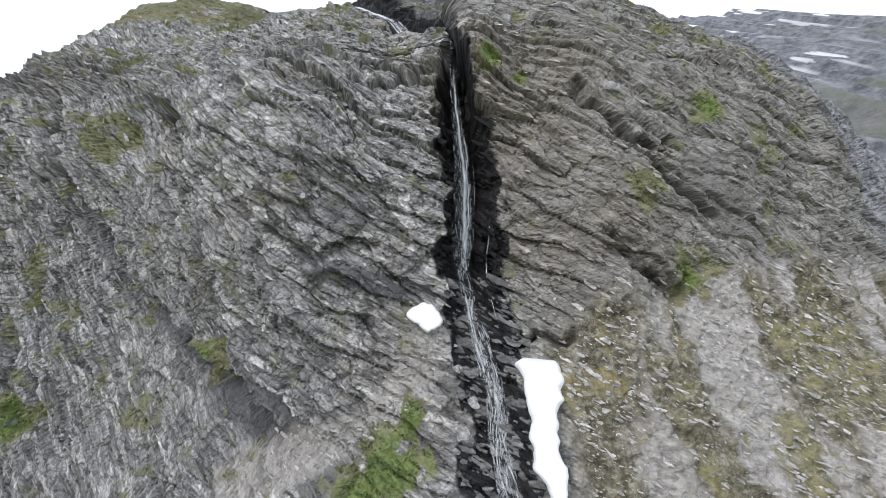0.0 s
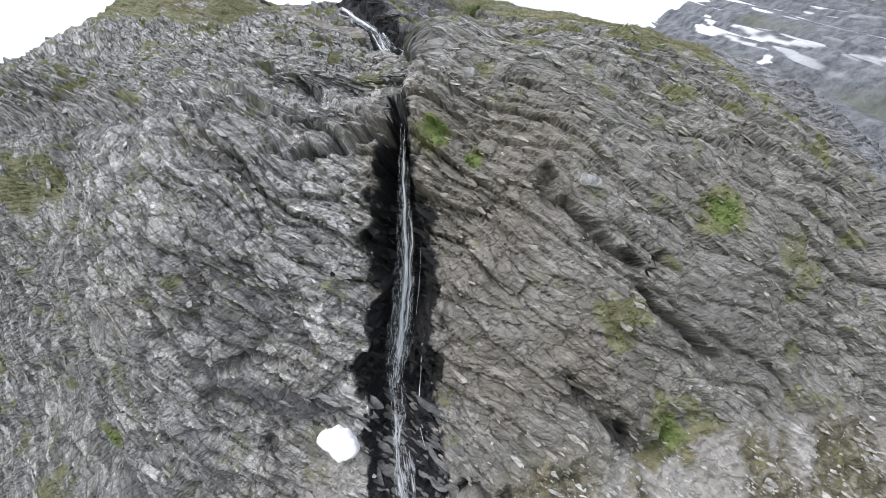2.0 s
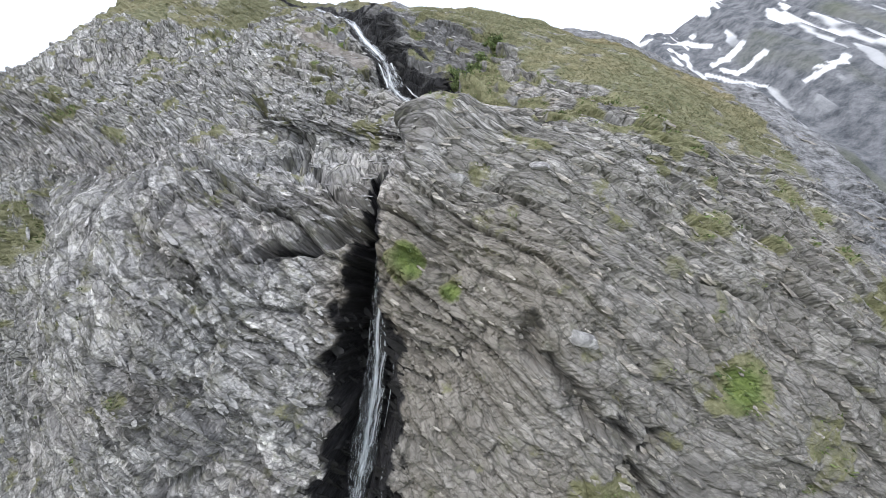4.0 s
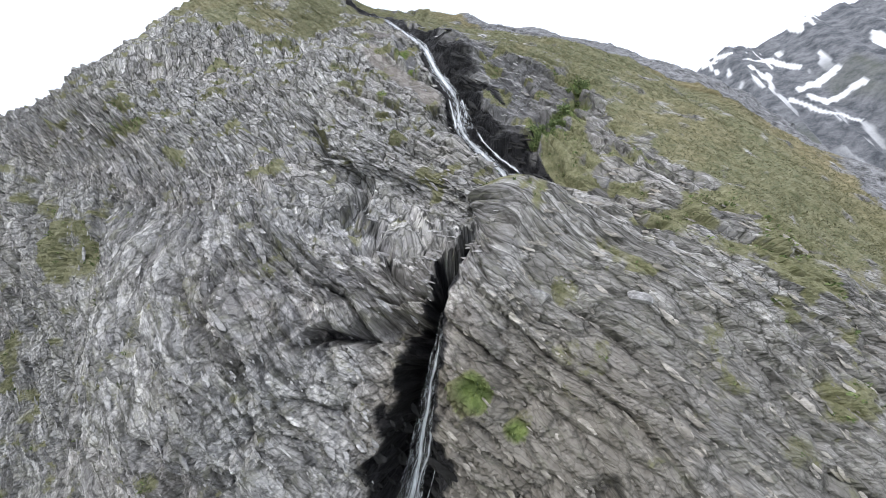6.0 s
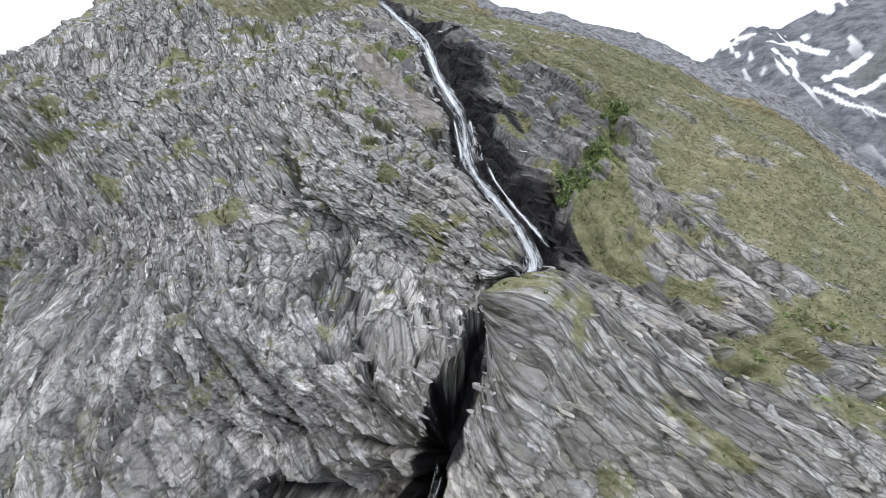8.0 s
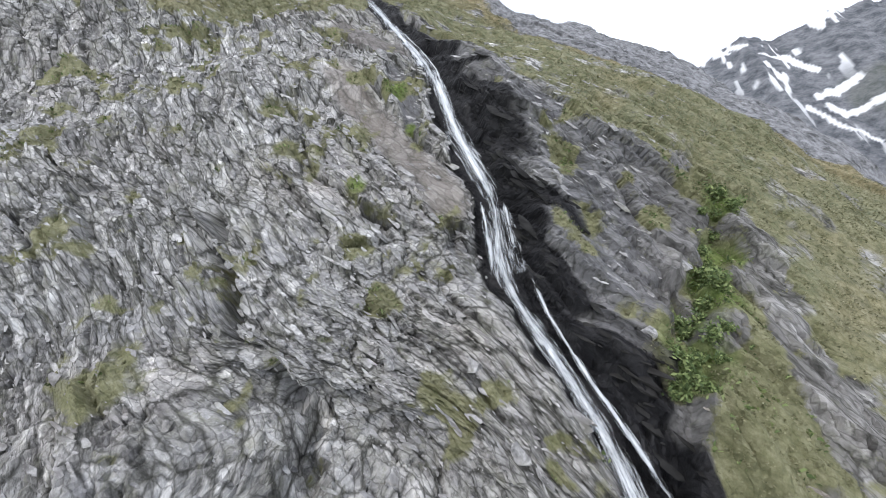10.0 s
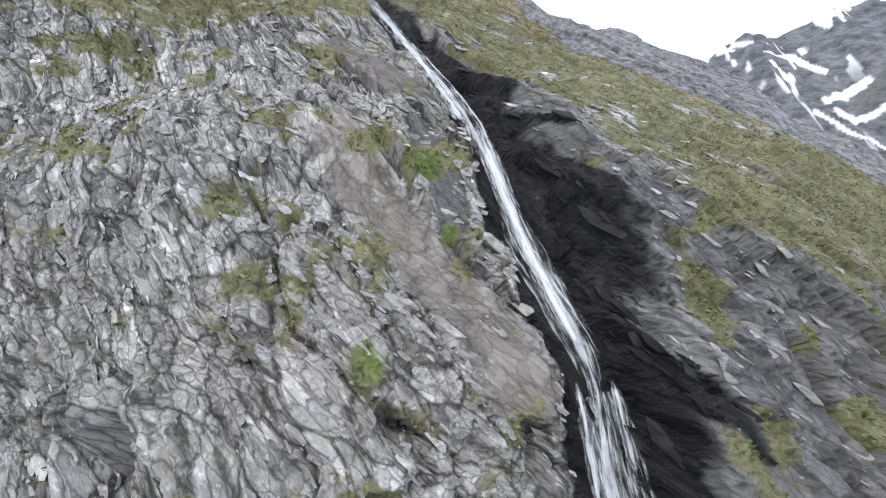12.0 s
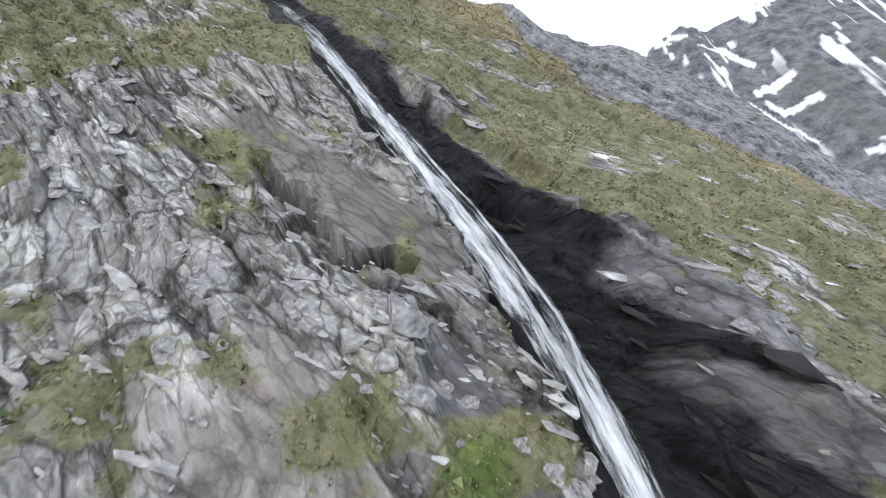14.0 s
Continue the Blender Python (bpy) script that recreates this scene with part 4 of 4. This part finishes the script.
def strand(name, parent, offset, z_top, z_low, width, seed, wander=0.15, lift=0.2, fall=None, foam=0.6, label="", ragged=0.5):
    count = max(12, int((z_top - z_low) * 6))
    x, z = bed_line(offset, z_top, z_low, count, seed, wander)
    p, n, _ = shape(x, z)
    for side in (-0.55, -0.28, 0.28, 0.55):
        q = shape(x + side * min(1.0, width), z)[0]
        p = p + n * np.maximum(((q - p) * n).sum(1), 0)[:, None] * 0.8
    k = 9
    for _ in range(2):
        p = np.stack([np.convolve(np.pad(p[:, a], k // 2, mode="edge"), np.ones(k) / k, "valid") for a in range(3)], -1)
    if fall:
        t = np.linspace(0, 1, count)
        p = np.stack([x, fall[0] + (fall[1] - fall[0]) * t ** 1.3, z], -1)
        n = np.tile([0.0, -1.0, 0.0], (count, 1))
    d = np.gradient(p, axis=0)
    d /= np.linalg.norm(d, axis=1)[:, None]
    across = np.cross(d, n)
    across /= np.linalg.norm(across, axis=1)[:, None]
    t = np.linspace(0, 1, count)
    w = width * (0.75 + ragged * noise3(z * 0.8, z * 0, z * 0 + seed, seed + 2)) * ((0.35 + 1.1 * t) if fall else 1) * np.minimum(1, 0.35 + 4 * t) * np.minimum(1, 0.3 + 5 * (1 - t))
    cols = np.linspace(-1, 1, 11)
    pts = p[:, None] + across[:, None] * (w[:, None] * cols)[..., None]
    ripple = 0.07 * fbm(pts[..., 0] * 2.2, pts[..., 1] * 2.2, pts[..., 2] * 1.1, 3, seed)
    pts = pts + n[:, None] * (lift + 0.5 * width * 0.35 * (1 - cols ** 2) + ripple)[..., None]
    foam_mask = foam * (1 - 0.95 * np.abs(cols) ** 1.7)[None] * np.minimum(1, 3 * t + 0.5)[:, None] * np.minimum(1, 6 * (1 - t) + 0.2)[:, None]
    ob = sheet(name, pts, WATER, dict(foam=foam_mask), smoothed=True)
    uv = ob.data.uv_layers.new(name="flow")
    run = np.concatenate([[0], np.cumsum(np.linalg.norm(np.diff(p, axis=0), axis=1))])
    vi = np.empty(len(ob.data.loops), np.int32)
    ob.data.loops.foreach_get("vertex_index", vi)
    uu, vv = (cols[None] * w[:, None] * 0.5 + seed).reshape(-1), np.repeat(run, len(cols))
    uv.data.foreach_set("uv", np.stack([uu[vi], vv[vi]], -1).astype(np.float32).reshape(-1))
    if label:
        ob["label"] = label
    return under(ob, parent)


upper_fall = tagged(new("stream_cascade"), "white cascade running down dark wet rock from the hilltop", "waterfall")
strand("main_strand", upper_fall, 0.0, 54.4, 36.2, 0.40, 3, 0.25, foam=0.66)
strand("strand", upper_fall, -0.25, 52.8, 48, 0.28, 5, 0.3, foam=0.7)
strand("strand", upper_fall, 0.3, 51.3, 46.7, 0.24, 6, 0.3, foam=0.66)
strand("strand", upper_fall, -0.1, 48.8, 44.2, 0.24, 7, 0.25, 0.3, foam=0.8)
strand("strand", upper_fall, 1.0, 46.4, 44.3, 0.07, 8, 0.6, foam=0.72)
strand("strand", upper_fall, 0.1, 44.3, 41.7, 0.95, 9, 0.1, 0.3, foam=0.44)
strand("strand", upper_fall, 0.55, 44.6, 42.6, 0.16, 10, 0.15, 0.35, foam=0.7)
strand("strand", upper_fall, -0.45, 44.3, 41.8, 0.18, 13, 0.15, 0.35, foam=0.75)
strand("strand", upper_fall, 0.8, 42.6, 39.2, 0.10, 11, 0.2, foam=0.75)
strand("strand", upper_fall, -0.15, 41.8, 37.4, 0.30, 12, 0.2, foam=0.65)
lower_fall = tagged(new("waterfall"), "slender white waterfall dropping through a dark cleft", "waterfall")
strand("main_strand", lower_fall, 0.0, 32.6, 18.0, 0.75, 21, 0.08, fall=(22.9, 21.6), foam=0.50, ragged=0.12)
strand("strand", lower_fall, 0.05, 32.4, 18.3, 0.32, 22, 0.10, fall=(22.75, 21.4), foam=0.75, ragged=0.15)
strand("strand", lower_fall, 0.25, 28.5, 18.6, 0.22, 24, 0.15, fall=(22.6, 21.4), foam=0.7, ragged=0.2)
strand("strand", lower_fall, 1.3, 22.0, 15.0, 0.06, 23, 0.1, foam=0.8)
strand("strand", lower_fall, 0.8, 26.5, 20.0, 0.05, 25, 0.1, fall=(22.8, 22.1), foam=0.7)
brook = tagged(new("stream_run"), "white broken water running down dark boulders below the fall", "stream")
strand("main_strand", brook, 0.0, 18.8, 5.0, 0.5, 31, 0.35, foam=0.55)
strand("strand", brook, -0.35, 18.5, 12.0, 0.35, 32, 0.4, foam=0.6)
strand("strand", brook, 0.4, 16.0, 6.0, 0.28, 33, 0.4, foam=0.55)


# ---- snow patches ----
def snow_patch(label, outline, thick, seed):
    """A slab of old snow inside an outline of points (x, z), lying on the rock."""
    cx, cz = np.mean([p[0] for p in outline]), np.mean([p[1] for p in outline])
    ang = np.array([math.atan2(z - cz, x - cx) for x, z in outline])
    rad = np.array([math.hypot(x - cx, z - cz) for x, z in outline])
    order = np.argsort(ang)
    a = np.linspace(-math.pi, math.pi, 73)
    r = np.interp(a, ang[order], rad[order], period=2 * math.pi) * (1 + 0.07 * fbm(np.cos(a) * 3, np.sin(a) * 3, a * 0, 3, seed))
    r[-1] = r[0]
    f = np.array([0.0, 0.3, 0.55, 0.75, 0.88, 0.96, 1.0, 1.01])
    rise = np.array([1, 1, 1, 0.97, 0.9, 0.7, 0.35, -1.2]) * thick
    x, z = cx + f[:, None] * (r * np.cos(a))[None], cz + f[:, None] * (r * np.sin(a))[None]
    y = hill_depth(x, z) - 0.55
    fx, fz = (hill_depth(x + 0.3, z) - hill_depth(x - 0.3, z)) / 0.6, (hill_depth(x, z + 0.3) - hill_depth(x, z - 0.3)) / 0.6
    n = np.sqrt(1 + fx * fx + fz * fz)
    h = rise[:, None] + 0.1 * fbm(x * 0.8, z * 0.8, z * 0, 3, seed)
    return tagged(sheet("snow_patch", np.stack([x + h * fx / n, y - h / n, z + h * fz / n], -1), SNOW, smoothed=True), label, "snow")


snow_patch("small white patch of old snow at the foot of the fall", [(-2.4, 15.9), (-0.6, 16.3), (-0.2, 15.6), (-0.6, 15.2), (-1.7, 15.5)], 0.5, 3)
def snow_tongue(label, rows, thick, seed):
    """A tongue of old snow: rows of height, left edge and right edge, with a rounded, melted rim."""
    z = np.linspace(rows[0][0], rows[-1][0], 70)
    hs = [r[0] for r in rows][::-1]
    lo = np.interp(z, hs, [r[1] for r in rows][::-1]) + 0.16 * fbm(z * 1.6, z * 0, z * 0 + seed, 3, seed)
    hi = np.interp(z, hs, [r[2] for r in rows][::-1]) + 0.14 * fbm(z * 1.9, z * 0, z * 0 + seed, 3, seed + 4)
    f = np.array([-0.04, 0.0, 0.03, 0.1, 0.22, 0.4, 0.6, 0.78, 0.9, 0.97, 1.0, 1.04])
    rim = np.array([-1.5, 0.2, 0.6, 0.85, 0.97, 1, 1, 0.97, 0.85, 0.6, 0.2, -1.5])
    end = np.minimum(1, np.minimum(np.arange(70), np.arange(70)[::-1]) / 4.0)
    x = lo[:, None] + f[None] * (hi - lo)[:, None]
    zz = np.repeat(z[:, None], len(f), 1)
    h = (rim[None] * end[:, None] - 1.2 * (end[:, None] == 0)) * thick + 0.08 * fbm(x * 0.9, zz * 0.9, zz * 0, 3, seed)
    fx, fz = (hill_depth(x + 0.3, zz) - hill_depth(x - 0.3, zz)) / 0.6, (hill_depth(x, zz + 0.3) - hill_depth(x, zz - 0.3)) / 0.6
    n = np.sqrt(1 + fx * fx + fz * fz)
    return tagged(sheet("snow_tongue", np.stack([x + h * fx / n, hill_depth(x, zz) - 0.2 - h / n, zz + h * fz / n], -1), SNOW, smoothed=True), label, "snow")


snow_tongue("long white tongue of old snow beside the stream", [(13.7, 4.6, 5.7), (13.2, 3.9, 6.3), (11.8, 4.2, 6.1), (11.0, 4.1, 5.7), (10.2, 4.1, 5.3), (9.3, 4.1, 5.5), (8.6, 4.1, 5.6), (7.7, 4.5, 5.3), (5.5, 4.8, 5.6)], 0.95, 5)


# ---- stones ----
def stone_shape(seed):
    """A flat, angular, broken slab: its points and faces."""
    r = random.Random(seed)
    bm = bmesh.new()
    for _ in range(13):
        a, h = r.uniform(0, 2 * math.pi), r.uniform(-1, 1)
        k = r.uniform(0.42, 0.62) * (1 - 0.25 * abs(h))
        bm.verts.new((k * math.cos(a), k * math.sin(a), 0.5 * h))
    hull = bmesh.ops.convex_hull(bm, input=bm.verts)
    bmesh.ops.delete(bm, geom=list({e for e in hull["geom_interior"] + hull["geom_unused"] if isinstance(e, bmesh.types.BMVert)}), context="VERTS")
    bm.verts.index_update()
    out = np.array([v.co[:] for v in bm.verts]), np.array([[v.index for v in f.verts] for f in bm.faces])
    bm.free()
    return out


SHAPES = [stone_shape(s) for s in range(14)]


def stone_pose(x, z, size, r):
    """Rows of a turn for a stone that lies in the layers at x, z, and its place."""
    p, n, _ = place(x, z)
    along = Vector((1, 0, -float(dip(np.array(float(x)), np.array(float(z))))))
    along = (along - along.dot(n) * n).normalized()
    along = Matrix.Rotation(r.uniform(-0.5, 0.5), 3, n) @ along
    side = n.cross(along)
    m = Matrix((along, side, n)).transposed()
    m = m @ Euler((r.uniform(-0.25, 0.25), r.uniform(-0.2, 0.2), 0)).to_matrix()
    return m, p - n * size * 0.02


def scatter(name, label, count, region, sizes, seed, keep, mat=None):
    """Many stones in one mesh, where keep(masks) is high."""
    g = np.random.default_rng(seed)
    x0, x1, z0, z1 = region
    x, z = g.uniform(x0, x1, count * 3), g.uniform(z0, z1, count * 3)
    p, n, m = shape(x, z)
    ok = np.nonzero(g.uniform(0, 1, len(x)) < keep(m, x, z))[0][:count]
    slope = dip(x, z)
    vs, fs, base = [], [], 0
    for i in ok:
        v, f = SHAPES[g.integers(len(SHAPES))]
        size = sizes[0] * (sizes[1] / sizes[0]) ** (g.uniform() ** 2.2)
        al = np.array([1.0, 0.0, -slope[i]]) / math.hypot(1, slope[i]) + g.normal(0, 0.13, 3)
        al -= al.dot(n[i]) * n[i]
        al /= np.linalg.norm(al)
        rise = np.cross(al, n[i])
        rise *= np.sign(rise[2])
        nn = n[i] + rise * g.uniform(0.0, 0.4) * (1 - 0.65 * float(smooth(33, 37, z[i]))) + al * g.normal(0, 0.06)
        nn /= np.linalg.norm(nn)
        al -= al.dot(nn) * nn
        al /= np.linalg.norm(al)
        rot = np.stack([al, np.cross(nn, al), nn])
        dims = size * np.array([g.uniform(1.4, 3.4), g.uniform(0.45, 0.9), g.uniform(0.16, 0.34)])
        vs.append((v * dims) @ rot + p[i] - nn * size * 0.04)
        fs.append(f + base)
        base += len(v)
    return tagged(soup(name, np.concatenate(vs), np.concatenate(fs), mat or STONE), label, "stones", kind="stuff")


def on_rock(m, x, z):
    return np.clip(1 - 0.85 * m["grass"] - 1.2 * m["wet_shade"] - 0.9 * m["brown"] - 0.9 * m["scree"] - 0.6 * m["slate"], 0.0, 1) * (0.35 + 0.65 * smooth(-0.1, 0.5, fbm(x * 0.4, z * 0.4, z * 0, 3, 91)))


PALE = stone_material("pale_scree_stone", 1.1, 0.9, (1.0, 0.985, 0.955))
scatter("loose_stones", "grey slate stones lying over the upper rock slope", 7500, (-30, 3, 34, 52.6), (0.06, 0.36), 11, on_rock)
RUDDY = stone_material("brown_mossy_slate", 0.85, 0.9, (1.0, 0.95, 0.86))
scatter("cliff_stones", "grey slate flakes and blocks on the cliff", 2200, (-32, 2.0, 13, 35), (0.10, 0.42), 12, on_rock)
scatter("brown_cliff_stones", "brownish mossy slate flakes on the cliff beside the fall", 2600, (2.0, 25, 13, 41), (0.10, 0.42), 17, on_rock, RUDDY)
scatter("scree", "pale broken scree stones below the cliff", 5000, (-12, 26, 2, 19.5), (0.07, 0.38), 13, lambda m, x, z: np.clip(m["scree"] - 0.1, 0, 1), PALE)
DAMP = stone_material("damp_grey_boulder", 0.4, 0.6)
scatter("stream_boulders", "dark wet boulders along the stream", 420, (-1.5, 6.0, 3, 18), (0.25, 0.9), 14, lambda m, x, z: np.clip(m["wet_shade"] + 0.1, 0, 1), DAMP)


WET = stone_material("dark_wet_slate", 0.07, 0.5)
scatter("wet_slabs", "black wet slate slabs beside the cascade", 1500, (-14, 4, 36, 52.6), (0.12, 0.6), 15, lambda m, x, z: np.clip(m["wet_shade"] * 1.3 - 0.3, 0, 1) * (m["flow"] < 0.1), WET)
scatter("wet_cleft_slabs", "black wet slate slabs in the cleft of the fall", 400, (-4, 4.5, 17, 29), (0.2, 0.6), 16, lambda m, x, z: np.clip(m["wet_shade"] * 1.3 - 0.3, 0, 1) * (m["flow"] < 0.1), WET)


# ---- grass ----
def tufts(name, label, count, region, height, seed, mat, keep):
    g = np.random.default_rng(seed)
    x0, x1, z0, z1 = region
    x, z = g.uniform(x0, x1, count * 4), g.uniform(z0, z1, count * 4)
    p, n, m = shape(x, z)
    ok = np.nonzero(g.uniform(0, 1, len(x)) < keep(m, x, z))[0][:count]
    blades = 6
    p, n = np.repeat(p[ok], blades, 0), np.repeat(n[ok], blades, 0)
    k = len(p)
    up = n * 0.55 + np.array([0, -0.15, 0.65]) + g.normal(0, 0.38, (k, 3))
    up /= np.linalg.norm(up, axis=1)[:, None]
    root = p + g.normal(0, 0.07, (k, 3)) * np.array([1, 1, 0.5]) - n * 0.03
    h = np.repeat(g.uniform(height[0], height[1], len(ok)), blades) * g.uniform(0.6, 1.1, k)
    side = np.cross(up, g.normal(0, 1, (k, 3)))
    side /= np.linalg.norm(side, axis=1)[:, None]
    w = 0.028 + 0.05 * h
    droop = np.array([0.1, -0.25, -0.35]) * h[:, None] * g.uniform(0.3, 1.2, k)[:, None]
    a, b = root - side * w[:, None], root + side * w[:, None]
    c, d = root + up * (h * 0.6)[:, None] + side * (w * 0.7)[:, None], root + up * h[:, None] + droop
    verts = np.stack([a, b, c, d], 1).reshape(-1, 3)
    i = np.arange(k)[:, None] * 4
    faces = np.concatenate([i + np.array([[0, 1, 2]]), i + np.array([[0, 2, 3]])])
    return tagged(soup(name, verts, faces, mat), label, "grass", kind="stuff")


tufts("grass", "yellow-green alpine grass on the upper slope", 26000, (-26, 24, 38.5, 58), (0.04, 0.10), 5, GRASS, lambda m, x, z: np.clip(m["grass"] * 1.4 - 0.35, 0, 1))
tufts("grass_tufts", "green tufts and moss in the cracks of the rock", 7000, (-30, 22, 6, 52), (0.08, 0.24), 6, LEAVES, lambda m, x, z: np.clip(m["grass"] * 1.6 - 0.6, 0, 1) * (m["dry"] < 0.4) * np.clip(m["lush"] * 1.2 - 0.2 + m["fresh"], 0, 1))


# ---- shrubs ----
def shrub(x, z, size, seed):
    """A low shrub: a few stems and a crown of small leaves."""
    r = random.Random(seed)
    p, n, _ = place(x, z)
    ob = tagged(new("shrub"), "low bright green shrub rooted in a damp crack of the rock", "shrub", "green shrubs beside the stream")
    ob.matrix_world = Matrix.Translation(p)
    stems, leaves = bmesh.new(), bmesh.new()
    for _ in range(9):
        way = (n * 0.5 + Vector((r.gauss(0, 0.5), r.gauss(-0.1, 0.4), 0.8))).normalized()
        tip = way * size * r.uniform(0.5, 1.0)
        side = way.cross(Vector((0.3, 0.5, 0.8))).normalized() * 0.012
        third = way.cross(side)
        a = [stems.verts.new(c) for c in (side, -side + third, -side - third)]
        top = stems.verts.new(tip)
        for i in range(3):
            stems.faces.new((a[i], a[(i + 1) % 3], top))
        for _ in range(34):
            c = tip * r.uniform(0.25, 1.1) + Vector((r.gauss(0, 0.16), r.gauss(0, 0.16), r.gauss(0, 0.12))) * size
            u = Vector((r.gauss(0, 1), r.gauss(0, 1), r.gauss(0, 1))).normalized() * r.uniform(0.04, 0.085) * (0.6 + size)
            v = u.cross(Vector((r.gauss(0, 1), r.gauss(0, 1), r.gauss(0, 1)))).normalized() * u.length * 0.45
            leaves.faces.new([leaves.verts.new(q) for q in (c - u, c + v, c + u, c - v)])
    for nm, bm, mat in (("stems", stems, GRASS), ("leaves", leaves, LEAVES)):
        me = bpy.data.meshes.new(nm)
        bm.to_mesh(me)
        bm.free()
        me.materials.append(mat)
        under(new(nm, me), ob)


planter = random.Random(8)
for k in range(30):
    f = planter.random()
    x, z = np.interp(f, [0, 0.35, 0.7, 1], [2.9, 3.6, 4.8, 5.1]), np.interp(f, [0, 0.35, 0.7, 1], [40.9, 43.0, 45.2, 47.6])
    shrub(float(x) + planter.gauss(0, 0.45), float(z) + planter.gauss(0, 0.25), planter.uniform(0.3, 0.7), k)


# ---- boulders ----
def boulder(x, z, size, seed, label):
    r = random.Random(seed)
    bm = bmesh.new()
    bmesh.ops.create_icosphere(bm, subdivisions=3, radius=0.5)
    cuts = [(Vector((r.gauss(0, 1), r.gauss(0, 1), r.gauss(0, 1))).normalized(), r.uniform(0.16, 0.32)) for _ in range(9)]
    for v in bm.verts:
        for way, far in cuts:
            over = v.co.dot(way) - far
            if over > 0:
                v.co -= way * over
        v.co *= 1 + 0.06 * noise.noise(v.co * 5 + Vector((seed, 0, 0)))
        v.co.x *= 1.35
        v.co.z *= 0.75
    me = bpy.data.meshes.new("boulder")
    bm.to_mesh(me)
    bm.free()
    me.materials.append(STONE)
    m3, at = stone_pose(x, z, size, r)
    ob = tagged(new("boulder", me), label, "boulder", "boulders on the slope")
    ob.matrix_world = Matrix.LocRotScale(at, m3.to_quaternion(), (size, size, size))


for n_, (x, z, size) in enumerate([
    (-12.3, 32.5, 1.0), (-13.5, 34.5, 0.9), (4.2, 34.7, 0.9), (6.2, 40.1, 0.9), (7.5, 35.5, 0.7), (8.7, 37.7, 0.5), (-24.3, 39.5, 0.8), (-2.6, 39.2, 0.75), (-0.8, 38.3, 0.7), (3.4, 43, 0.5),
    (3.5, 44, 0.6), (1.9, 41.7, 0.6), (-1.5, 45.1, 0.4), (-2.6, 37.5, 0.8), (-0.6, 37.2, 0.6), (-10.9, 47.9, 0.7), (-11.6, 47.7, 0.6), (-11, 47.6, 0.4), (-12.6, 48.1, 0.5), (9.8, 29.5, 1.2),
    (0.8, 9.7, 1.0), (1.4, 11.4, 0.8), (0.6, 13, 0.7), (2.2, 9.2, 0.8), (0.2, 9, 0.6),
]):
    boulder(x, z, size, n_, "angular pale grey boulder resting on the slate slope" if n_ < 20 else "dark damp boulder beside the lower stream")


# ---- stones that can be told apart, near the upper stream ----
picker = random.Random(4)
blocks = []
for v, f in SHAPES[:8]:
    me = bpy.data.meshes.new("stone")
    me.from_pydata([tuple(p * np.array([1.8, 0.85, 0.28])) for p in v], [], [tuple(int(i) for i in t) for t in f])
    me.materials.append(STONE)
    blocks.append(me)
made = 0
while made < 290:
    x, z = picker.uniform(-20, -4), picker.uniform(38.4, 50.4)
    size = picker.uniform(0.16, 0.4)
    m3, at = stone_pose(x, z, size, picker)
    if place(x, z)[2]["wet_shade"] > 0.15 or place(x, z)[2]["brown"] > 0.3:
        continue
    ob = new("stone", picker.choice(blocks))
    ob.matrix_world = Matrix.LocRotScale(at, m3.to_quaternion(), (size, size, size))
    under(ob, hillside)
    made += 1
